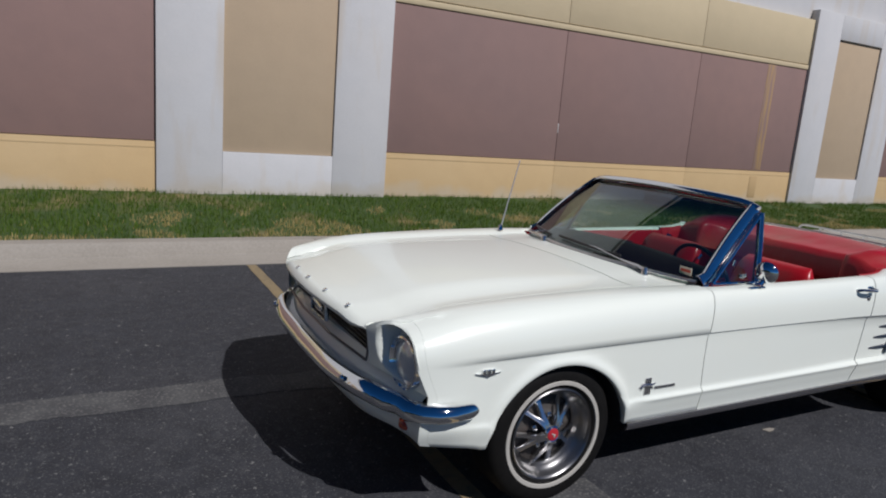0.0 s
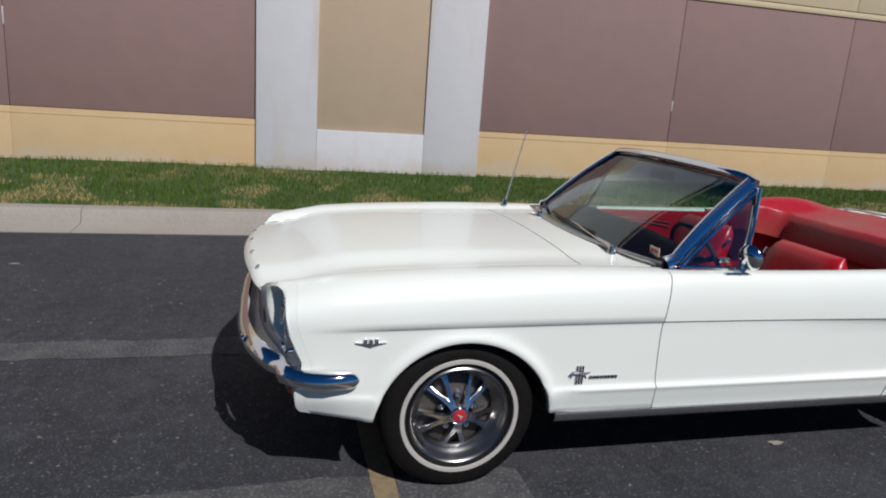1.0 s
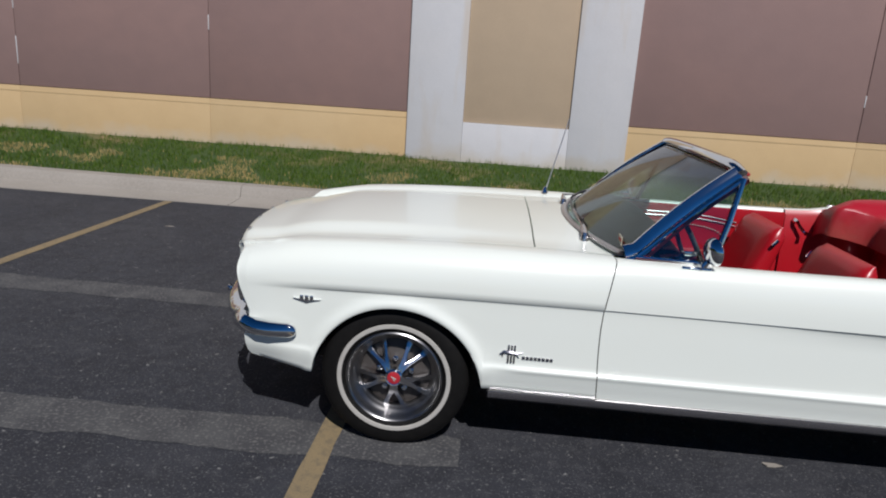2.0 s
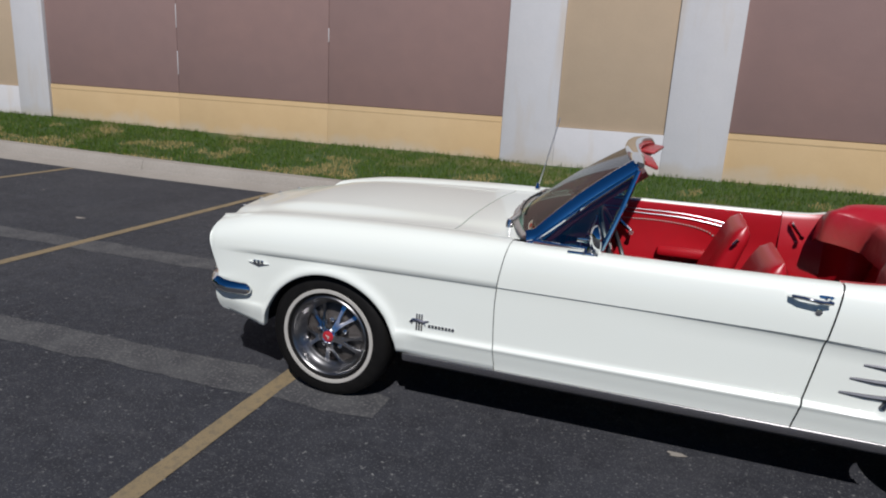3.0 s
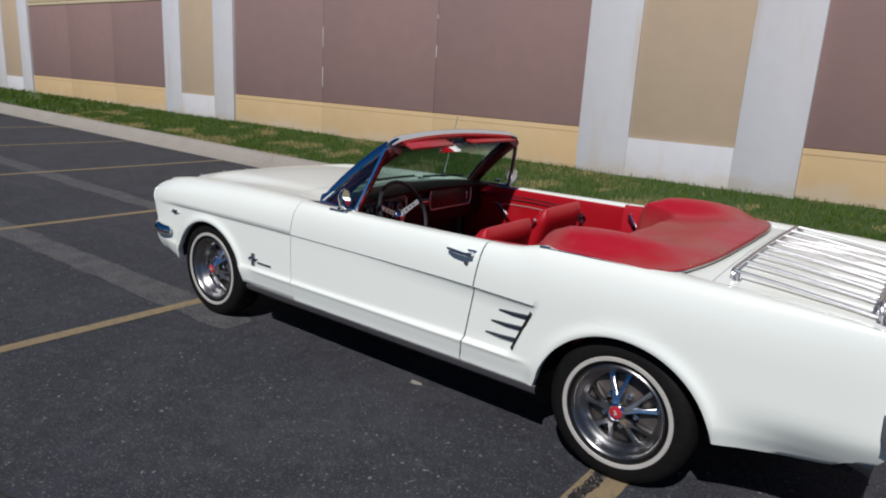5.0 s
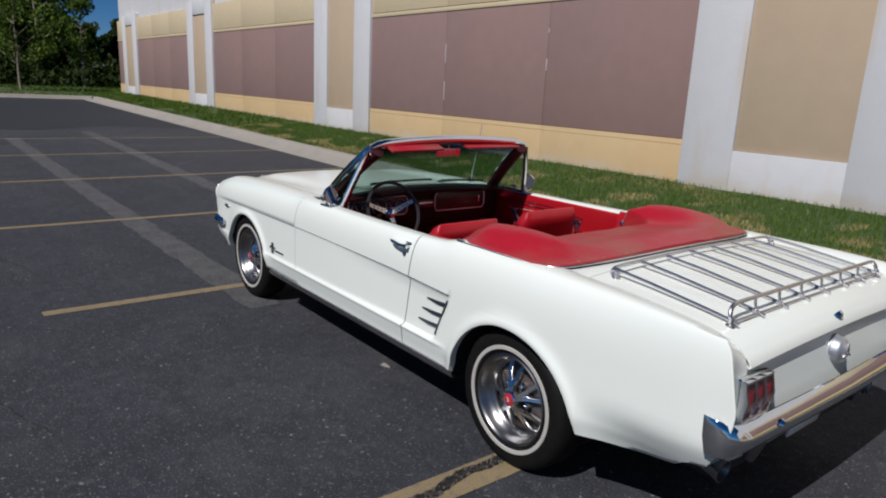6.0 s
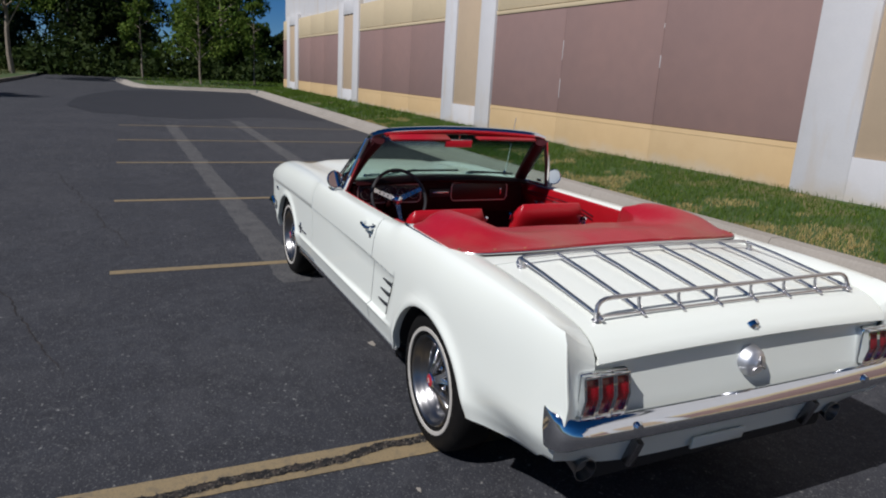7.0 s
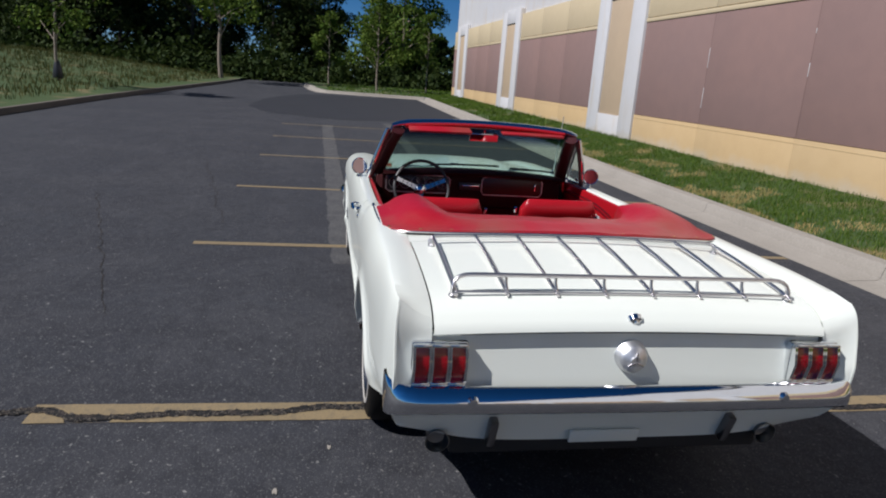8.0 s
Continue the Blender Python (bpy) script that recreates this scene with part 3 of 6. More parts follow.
bmesh.ops.triangulate(bm, faces=[f])
solid("far_lawn", bm, SOIL, "green lawn behind the far kerb", "lawn", "structure", fix=True)
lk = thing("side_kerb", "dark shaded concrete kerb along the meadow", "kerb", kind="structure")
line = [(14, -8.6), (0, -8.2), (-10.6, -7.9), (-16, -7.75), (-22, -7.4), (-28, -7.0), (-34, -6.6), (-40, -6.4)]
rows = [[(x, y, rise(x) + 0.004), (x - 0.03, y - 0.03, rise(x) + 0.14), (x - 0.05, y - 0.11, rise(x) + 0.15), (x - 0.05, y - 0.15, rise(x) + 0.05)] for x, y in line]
part("kerb_stone", sheet(rows, (0, 0, 1)), KERB_SHADE_DIRT, lk)


def bank(x, y):
    edge = np.interp(-x, [-p[0] for p in line], [p[1] for p in line])
    t = max(0, edge - 0.12 - y)
    return rise(x) + 0.13 + 0.9 * smooth(0, 14, t) + 0.05 * noise.noise((x * 0.4, y * 0.4, 1))


rows = []
for x in span(14, -60, 75):
    e = float(np.interp(-x, [-p[0] for p in line], [p[1] for p in line])) - 0.12
    rows.append([(x, e - d, bank(x, e - d)) for d in (0, 0.5, 1.2, 2.5, 4.5, 7, 11, 18, 35)])
solid("meadow", sheet(rows, (0, 0, 1)), SOIL, "rough grassy bank beside the car park", "meadow", "structure")
stuff("meadow_grass", *blades(34000, -50, -9, -24, -7.2, 0.20, 0.014, lambda x, y: bank(x, y) if y < np.interp(-x, [-p[0] for p in line], [p[1] for p in line]) - 0.9 else -3), MEADOW, "tall unmown meadow grass on the bank", "grass")
stuff("lawn_grass", *blades(9000, -45, -30.6, -1.0, 12, 0.08, 0.02, lambda x, y: rise(x) + 0.12), GRASS, "short grass behind the far kerb", "grass")


def tree(at, height, width, trunk_r, clear, leaves, size, mat, label, seed, trunk_h=None):
    r = np.random.default_rng(seed)
    t = thing("tree", label, "tree", at)
    bm = bmesh.new()
    top = height * 0.8
    tube([(0.02 * math.sin(k * 1.7) * height * 0.3, 0.02 * math.cos(k * 2.1) * height * 0.3, top * k / 6 - 0.1) for k in range(7)], [trunk_r * (1.1 - 0.15 * k) for k in range(7)], 8, bm)
    lumps = []
    for k in range(int(11 + height)):
        z = clear + (height - clear) * r.uniform(0.05, 0.97)
        f = (z - clear) / (height - clear)
        reach = width * 0.5 * (math.sin(math.pi * min(1, 0.22 + 0.72 * f)) ** 0.8) * r.uniform(0.35, 0.95)
        a = r.uniform(0, 6.283)
        end = Vector((reach * math.cos(a), reach * math.sin(a), z))
        tube([(0, 0, z - reach * 0.6), end * 0.55 + Vector((0, 0, z * 0.40)), end], [trunk_r * 0.35, trunk_r * 0.2, trunk_r * 0.07], 5, bm)
        lumps.append((end, width * r.uniform(0.13, 0.26)))
    lumps.append((Vector((0, 0, height * 0.95)), width * 0.14))
    part("trunk", bm, BARK if mat is LEAF_DARK else BARK_PALE, t)
    verts, faces = [], []
    for _ in range(leaves):
        c, rad = lumps[r.integers(len(lumps))]
        v = Vector(r.normal(0, 1, 3)).normalized() * rad * r.uniform(0.3, 1.0) ** 0.5
        p = c + Vector((v.x, v.y, v.z * 0.8))
        a = Vector(r.normal(0, 1, 3)).normalized()
        b = a.cross(Vector(r.normal(0, 1, 3))).normalized()
        s = size * r.uniform(0.6, 1.4)
        k = len(verts)
        verts += [p - a * s, p - b * s * 0.5, p + a * s, p + b * s * 0.5]
        faces.append((k, k + 1, k + 2, k + 3))
    me = bpy.data.meshes.new("crown")
    me.from_pydata([tuple(v) for v in verts], [], faces)
    me.materials.append(mat)
    part("crown", me, None, t)
    return t



# ---- the convertible: x runs back from the front axle, the driver's side is -y ----
car = thing("convertible_car", "white vintage two-door convertible with red interior and trunk rack", "car")

WIDE = curve((-0.74, 0.800), (-0.66, 0.832), (-0.6, 0.846), (-0.45, 0.860), (-0.2, 0.866), (0.5, 0.868), (2.0, 0.868), (2.75, 0.872), (3.2, 0.860), (3.5, 0.846), (3.70, 0.820))
CREASE = curve((-0.62, 0.662), (0.0, 0.674), (0.8, 0.680), (1.8, 0.676), (2.36, 0.660))
BELT = curve((-0.70, 0.768), (-0.6, 0.792), (-0.4, 0.828), (0.0, 0.850), (0.4, 0.860), (0.8, 0.862), (1.3, 0.862), (2.07, 0.870), (2.2, 0.876), (2.36, 0.900), (2.8, 0.898), (3.2, 0.888), (3.5, 0.874), (3.72, 0.858))
INSET = curve((-0.7, 0.145), (-0.5, 0.125), (0.0, 0.11), (0.7, 0.085), (0.95, 0.055), (2.0, 0.055), (2.4, 0.075), (3.15, 0.060), (3.5, 0.034), (3.72, 0.028))
GAP_F = curve((0.30, 0.812), (0.40, 0.803), (0.50, 0.797), (0.60, 0.795), (0.68, 0.800), (0.77, 0.813), (0.82, 0.822), (0.87, 0.834))
GAP_R = curve((0.30, 1.977), (0.45, 2.002), (0.68, 2.038), (0.89, 2.069))
TAIL_EDGE = curve((0.35, 3.555), (0.42, 3.61), (0.50, 3.658), (0.58, 3.684), (0.63, 3.690), (0.70, 3.678), (0.78, 3.660), (0.83, 3.645), (0.858, 3.622))
NOSE_EDGE = curve((0.33, -0.585), (0.37, -0.612), (0.43, -0.618), (0.49, -0.600), (0.54, -0.594), (0.60, -0.619), (0.66, -0.642), (0.72, -0.652), (0.80, -0.646))
LOW = curve((-0.66, 0.356), (-0.62, 0.346), (-0.55, 0.332), (-0.42, 0.318), (-0.34, 0.308), (0.34, 0.308), (0.5, 0.303), (2.3, 0.303), (2.42, 0.30), (3.1, 0.321), (3.32, 0.330), (3.5, 0.360), (3.6, 0.392), (3.70, 0.415))
ARCHES = ((0.0, 0.338, 0.358, 0.27, 0.342), (2.74, 0.362, 0.380, 0.27, 0.356))


def arch_low(x):
    for xc, af, ar, z0, h in ARCHES:
        t = (x - xc) / (af if x < xc else ar)
        if abs(t) < 1:
            return max(LOW(x), z0 + h * math.sqrt(1 - t * t))
    return LOW(x)


def side_y(x, z):
    w, zc, zs = WIDE(x), CREASE(x), BELT(x)
    y = w
    if z > zc:
        t = min(1, (z - zc) / (zs - zc))
        y -= INSET(x) * (1 - math.sqrt(max(0, 1 - t ** 2.6)))
    else:
        fade = smooth(-0.62, -0.35, x)
        edge = 2.345 - (0.66 - z) * 0.42
        behind = smooth(edge, edge + 0.018, x)
        deep = 0.003 * fade + 0.012 * smooth(1.2, 2.2, x)
        y -= deep * (1 - behind) * smooth(0.0, 0.03, zc - z) * smooth(0.0, 0.022, z - 0.402)
        y -= 0.0062 * smooth(-0.62, -0.25, x) * (1 - behind) * smooth(0.0, 0.0035, zc - z) * (1 - 0.4 * smooth(0.004, 0.05, zc - z)) * smooth(0.0, 0.022, z - 0.402)
        y -= 0.019 * smooth(0.0, 0.11, 0.402 - z)
        y += 0.0055 * smooth(0.40, 0.52, x) * (1 - smooth(2.26, 2.36, x)) * math.exp(-((z - 0.402) / 0.011) ** 2)
        y -= 0.05 * smooth(0.0, 0.16, 0.46 - z) * smooth(-0.36, -0.56, x) * 0.5
        y -= 0.085 * smooth(0.0, 0.22, 0.52 - z) * smooth(3.05, 3.4, x)
    for xc, af, ar, z0, h in ARCHES:
        d = math.hypot((x - xc) / (af if x < xc else ar), max(0, z - z0) / h) - 1
        y += 0.013 * math.exp(-(((d * 0.34) - 0.012) / 0.026) ** 2)
    return y


BODY_ROWS = (0.303, 0.325, 0.347, 0.366, 0.380, 0.389, 0.395, 0.400, 0.405, 0.410, 0.416, 0.424, 0.436, 0.46, 0.50, 0.545, 0.595, 0.646)


def col_rows(x, xmap):
    """The rising points of one body station from the sill to the belt."""
    lo, zc, zs = arch_low(x), CREASE(x), BELT(x)
    zz = []
    for q in BODY_ROWS:
        zz.append(lo + (zc - 0.03 - lo) * (q - 0.303) / (0.646 - 0.303))
    zz += [zc - 0.014, zc - 0.0045, zc]
    zz += [zc + (zs - zc) * math.sin(a * math.pi / 2) for a in span(0.09, 1.0, 11)]
    out = []
    for z in zz:
        xx = xmap(x, z)
        out.append(Vector((xx, side_y(xx, z), z)))
    # turn the lip under at the sill and the wheel arch
    a = out[0]
    return [Vector((a.x, a.y - 0.035, a.z + 0.004)), Vector((a.x, a.y - 0.006, a.z - 0.002))] + out


def arch_cols(i, lo, hi, n=22):
    xc, af, ar, z0, h = ARCHES[i]
    xs = [xc - af * math.cos(a) for a in span(0.0, math.pi / 2, n)] + [xc + ar * math.sin(a) for a in span(0.05, math.pi / 2, n)]
    return [x for x in xs if lo < x < hi]


def flip(rows, s):
    return [[Vector((p[0], p[1] * s, p[2])) for p in r] for r in rows]


def fender_x(x, z):
    lean = (NOSE_EDGE(z) + 0.62) * (1 - smooth(-0.62, -0.38, x))
    return x + lean + (GAP_F(z) - 0.002 - 0.83) * smooth(0.5, 0.83, x)


def quarter_x(x, z):
    return x + (GAP_R(z) + 0.0033 - 2.03) * (1 - smooth(2.03, 2.28, x)) + (TAIL_EDGE(z) - 3.70) * smooth(3.45, 3.70, x)


DECK = curve((2.80, 0.890), (3.1, 0.879), (3.35, 0.861), (3.5, 0.843), (3.57, 0.826), (3.615, 0.802), (3.645, 0.772))
HOOD_Y = curve((-0.75, 0.575), (-0.62, 0.60), (-0.4, 0.622), (0.52, 0.632), (0.84, 0.672))
f_cols = [-0.62, -0.614, -0.605, -0.594, -0.5850, -0.5845, -0.57] + span(-0.55, -0.36, 8) + arch_cols(0, -0.36, 0.40) + span(0.40, 0.83, 12)
front_rows = []
for x in f_cols:
    r = col_rows(x, fender_x)
    e = r[-1]
    fwd = 0.09 * (1 - smooth(-0.62, -0.42, x))
    for k in (0.25, 0.5, 0.75, 1.0):
        inner = HOOD_Y(e.x - fwd * k)
        r.append(Vector((e.x - fwd * k ** 0.8, e.y + (inner - e.y) * k, e.z + 0.004 * math.sin(math.pi * k) - 0.012 * k * k - 0.36 * fwd * k * k)))
    r.append(Vector((e.x - fwd, inner - 0.002, e.z - 0.035)))
    front_rows.append(r)
door_rows = []
for u in span(0, 1, 40):
    def door_x(x, z, u=u):
        a, b = GAP_F(z) + 0.002, GAP_R(z) - 0.0033
        return a + (b - a) * u
    x0 = 0.83 + (2.03 - 0.83) * u
    r = col_rows(x0, door_x)
    e = r[-1]
    r += [Vector((e.x, e.y - 0.02, e.z + 0.002)), Vector((e.x, e.y - 0.05, e.z)), Vector((e.x, e.y - 0.06, e.z - 0.02))]
    door_rows.append(r)
q_cols = span(2.03, 2.37, 22) + arch_cols(1, 2.384, 3.14) + span(3.15, 3.50, 9) + span(3.53, 3.70, 12)
quarter_rows = []
for x in q_cols:
    r = col_rows(x, quarter_x)
    e = r[-1]
    inner = (e.y - 0.06) + (0.7025 - e.y + 0.06) * smooth(2.78, 2.85, e.x)
    deep = 0.003 + (e.z - DECK(e.x) - 0.004) * smooth(2.8, 3.0, e.x)
    roll = 0.016 * smooth(3.60, 3.70, x) ** 2
    for k in (0.25, 0.5, 0.75, 1.0):
        r.append(Vector((e.x, e.y + (inner - e.y) * k, e.z + 0.004 * math.sin(math.pi * k) - deep * k ** 1.15 - roll * math.sin(math.pi * k))))
    r.append(Vector((e.x, inner - 0.002, r[-1].z - 0.03)))
    quarter_rows.append(r)

for s in (-1, 1):
    part("front_fender", sheet(flip(front_rows[5:], s), (0, s, 0.3), 0.006), PAINT, car, angle=64)
    part("fender_extension", sheet(flip(front_rows[:5], s), (0, s, 0.3), 0.006), PAINT, car, angle=42)
    part("quarter_panel", sheet(flip(quarter_rows, s), (0, s, 0.3), 0.006), PAINT, car, angle=42)
doors = {}
for s in (-1, 1):
    doors[s] = part("door", sheet(flip(door_rows, s), (0, s, 0.3), 0.006), PAINT, car, "closed white door with a sharp pressed crease", angle=42)
    # dark inner pillars behind the gaps; the sill's black paints the shade below
    for x in (0.83, 2.02):
        part("door_jamb", block((0.10, 0.03, 0.52), (x, s * 0.80, 0.56), 0), DARK, car)
    rows = [[(x, s * (WIDE(x) - 0.026), 0.304), (x, s * (WIDE(x) - 0.014), 0.299), (x, s * (WIDE(x) - 0.012), 0.288), (x, s * (WIDE(x) - 0.018), 0.268), (x, s * (WIDE(x) - 0.034), 0.256)] for x in span(0.385, 2.385, 30)]
    part("rocker_moulding", sheet(rows, (0, s, 0), 0.004), STEEL, car, "bright metal sill strip")
    part("sill", block((1.95, 0.03, 0.035), (1.385, s * 0.80, 0.258), 0.006), BLACK, car)

# hood with raised centre and rolled lip
def hood_z(x, y):
    e = BELT(x) - 0.012
    a = abs(y)
    lift = 1 - 0.75 * smooth(-0.2, 0.5, x)
    z = e - 0.004 * lift * smooth(0.63, 0.56, a) + 0.022 * lift * smooth(0.58, 0.40, a) + 0.014 * (1 - (min(a, 0.5) / 0.5) ** 2)
    return z


def hood_front(y):
    return -0.815 + 0.075 * (abs(y) / 0.6) ** 2


rows = []
for y in span(-0.60, 0.60, 49):
    xf = hood_front(y)
    yy = y / 0.6 * (HOOD_Y(xf) - 0.004)
    zf = hood_z(-0.6, y) - 0.036
    h = 1 - 0.62 * smooth(0.46, 0.59, abs(y))
    r = [Vector((xf + 0.022, yy, zf - 0.042 * h)), Vector((xf + 0.002, yy, zf - 0.038 * h)), Vector((xf - 0.004 * h, yy, zf - 0.02 * h)), Vector((xf + 0.006, yy, zf - 0.003)), Vector((xf + 0.03, yy, zf + 0.009))]
    for k in span(0.12, 1, 30):
        x = xf + (0.527 - xf) * k
        yk = y / 0.6 * (HOOD_Y(x) - 0.004)
        s = (x - xf) / 0.30
        z = hood_z(max(x, -0.6), yk) - (0.036 * (1 - s) ** 2 if s < 1 else 0) - (0.0 if x > -0.6 else 0.02 * (-0.6 - x) / 0.2)
        r.append(Vector((x, yk, z)))
    r.append(Vector((0.529, y / 0.6 * 0.626, r[-1].z - 0.02)))
    rows.append(r)
hood = part("hood", sheet(rows, (0, 0, 1), 0.004), PAINT, car, "white hood with a raised centre and rolled front lip", angle=42)
for y in (-0.41, -0.20, 0.02, 0.22):
    part("hood_letter", block((0.016, 0.022, 0.006), (hood_front(y) + 0.028, y, hood_z(-0.6, y) - 0.036 + 0.013), 0.002, (0, -18, 0)), CHROME, hood)

# cowl with air slots, and the gutter under hood gaps
def glass_base(y):
    return 0.715 + 0.165 * (y / 0.69) ** 2


rows = []
for y in span(-0.66, 0.66, 33):
    xb = glass_base(y) + 0.03
    rows.append([Vector((0.533, y * 0.95, hood_z(0.52, y * 0.95) - 0.02))] + [Vector((0.534 + (xb - 0.534) * k, y * (0.95 + 0.05 * k), hood_z(0.53, y * 0.95) + (0.012 * k) * (1 - 0.9 * (y / 0.66) ** 2))) for k in span(0, 1, 8)])
cowl = part("cowl", sheet(rows, (0, 0, 1), 0.004), PAINT, car)
part("engine_bay", block((1.02, 1.18, 0.25), (0.05, 0, 0.66), 0.02), DARK, car)
part("underbody", block((4.1, 1.20, 0.10), (1.5, 0, 0.31), 0.02), DARK, car)
# Two unseen dark blocks added to keep sun from leaking through the nose.
part("front_pan", block((0.22, 1.42, 0.16), (-0.52, 0, 0.45), 0.02), DARK, car)
part("radiator_support", block((0.06, 0.84, 0.32), (-0.60, 0, 0.60), 0.02), DARK, car)
# Unseen dark block added to fill the tail behind the valance.
part("rear_pan", block((0.26, 1.36, 0.14), (3.36, 0, 0.47), 0.02), DARK, car)

# front face: headlamp surrounds, grille, gravel pan, valance
rim_all = front_rows[0][2:]
k_ridge = len(rim_all) - 6
rim_side = [p for p in rim_all[:k_ridge + 1] if p.z > 0.54]
rim_top = rim_all[k_ridge:-1] + [Vector((-0.738, 0.575, 0.738))]


def along(pts, t):
    d = [0.0]
    for a, b in zip(pts, pts[1:]):
        d.append(d[-1] + (b - a).length)
    w = t * d[-1]
    k = max(i for i in range(len(pts) - 1) if d[i] <= w + 1e-9)
    return pts[k].lerp(pts[k + 1], min(1, (w - d[k]) / max(1e-6, d[k + 1] - d[k])))


low_in, top_in = Vector((-0.712, 0.570, 0.588)), rim_top[-1]
low_out = rim_side[0]
for s in (-1, 1):
    rows = []
    for v in span(0, 1, 37):
        r = []
        for u in span(0, 1, 37):
            left, right = along(rim_side, v), low_in.lerp(top_in, v)
            bottom, upper = low_out.lerp(low_in, u), along(rim_top, u)
            p = left * (1 - u) + right * u + bottom * (1 - v) + upper * v
            p -= low_out * (1 - u) * (1 - v) + low_in * u * (1 - v) + rim_side[-1] * (1 - u) * v + top_in * u * v
            d = (abs(u - 0.40) / 0.40) ** 2.4 + (abs(v - 0.47) / 0.46) ** 2.4
            p.x += 0.075 * smooth(1.0, 0.45, d)
            r.append(Vector((p.x, s * p.y, p.z)))
        rows.append(r)
    ext = part("headlamp_surround", sheet(rows, (-1, 0, 0), 0.006), PAINT, car, "white headlamp surround shaded under the fender brow", angle=50)
    m = pose(-0.628, s * 0.735, 0.646, 0, 0, -s * 6) @ Matrix.Rotation(math.radians(-90), 4, "Z")
    part("bezel", lathe([(0.084, -0.01), (0.092, -0.030), (0.098, -0.028), (0.102, -0.005), (0.106, 0.03)], 40, m=m), CHROME, ext)
    part("headlamp", lathe([(0.0, -0.030), (0.03, -0.029), (0.06, -0.022), (0.085, -0.008), (0.088, 0.03)], 40, m=m), LAMP_GLASS, ext, "round clear sealed-beam headlamp")
bm = block((0.02, 1.14, 0.17), (-0.655, 0, 0.668), 0.004)
grille = part("grille", bm, DARK, car, "black grille of thin horizontal bars with a chrome emblem")
for k in range(9):
    z = 0.603 + 0.0168 * k
    part("grille_bar", block((0.010, 1.12, 0.0045), (-0.678, 0, z), 0.0015), DARK_METAL, grille)
bm = tube([(-0.722 - 0.03 * (abs(y) < 0.3), y, z) for y, z in [(-0.555, 0.597), (-0.564, 0.63), (-0.566, 0.70), (-0.555, 0.736), (-0.2, 0.742), (0.2, 0.742), (0.555, 0.736), (0.566, 0.70), (0.564, 0.63), (0.555, 0.597), (0.2, 0.594), (-0.2, 0.594)]], 0.005, 6, closed=True)
part("grille_frame", bm, DARK_METAL, grille)
bm = bmesh.new()
block((0.02, 0.20, 0.012), (-0.735, 0, 0.715), 0.003, bm=bm)
block((0.02, 0.20, 0.012), (-0.735, 0, 0.615), 0.003, bm=bm)
block((0.02, 0.012, 0.112), (-0.735, -0.10, 0.665), 0.003, bm=bm)
block((0.02, 0.012, 0.112), (-0.735, 0.10, 0.665), 0.003, bm=bm)
block((0.018, 0.13, 0.035), (-0.742, 0, 0.665), 0.012, (8, 0, 0), bm=bm)
part("emblem", bm, CHROME, grille)
rows = []
for y in span(-0.815, 0.815, 41):
    xf = -0.755 + 0.145 * (abs(y) / 0.80) ** 2.6
    b = smooth(0.55, 0.8, abs(y))
    rows.append([Vector((xf + 0.085 - 0.05 * b, y * (1 - 0.015 * b), 0.602 - 0.034 * b)), Vector((xf + 0.060 - 0.03 * b, y, 0.596 - 0.034 * b)), Vector((xf + 0.045 - 0.02 * b, y, 0.576 - 0.022 * b)), Vector((xf + 0.030 - 0.01 * b, y, 0.558 - 0.014 * b)), Vector((xf + 0.008, y, 0.540 - 0.008 * b)), Vector((xf, y, 0.520)), Vector((xf - 0.040, y, 0.503))])
part("gravel_pan", sheet(rows, (-1, 0, 1), 0.004), PAINT, car)
rows = []
for u in span(-1, 1, 45):
    edge = smooth(0.55, 1.0, abs(u))
    r = []
    for k, (dx, z) in enumerate(((0.02, 0.50), (0.004, 0.46), (0.0, 0.43), (0.004, 0.40), (0.014, 0.37), (0.03, 0.348))):
        xf = -0.745 + 0.10 * abs(u) ** 2.6 + dx
        r.append(Vector((xf * (1 - edge) + (NOSE_EDGE(z) - 0.001) * edge, u * (side_y(NOSE_EDGE(z), z) - 0.002), z)))
    r.append(Vector((r[-1].x + 0.05, r[-1].y * 0.97, 0.346)))
    rows.append(r)
part("front_valance", sheet(rows, (-1, 0, -0.3), 0.005), PAINT, car)
for s in (-1, 1):
    m = pose(-0.612, s * 0.70, 0.395, 0, 0, s * 30) @ Matrix.Rotation(math.radians(-90), 4, "Z")
    part("turn_signal", lathe([(0.0, -0.022), (0.025, -0.018), (0.037, -0.004), (0.040, 0.02)], 24, m=m @ Matrix.Diagonal((1.25, 1, 0.8, 1))), AMBER, car, "red-amber oval turn signal lens")


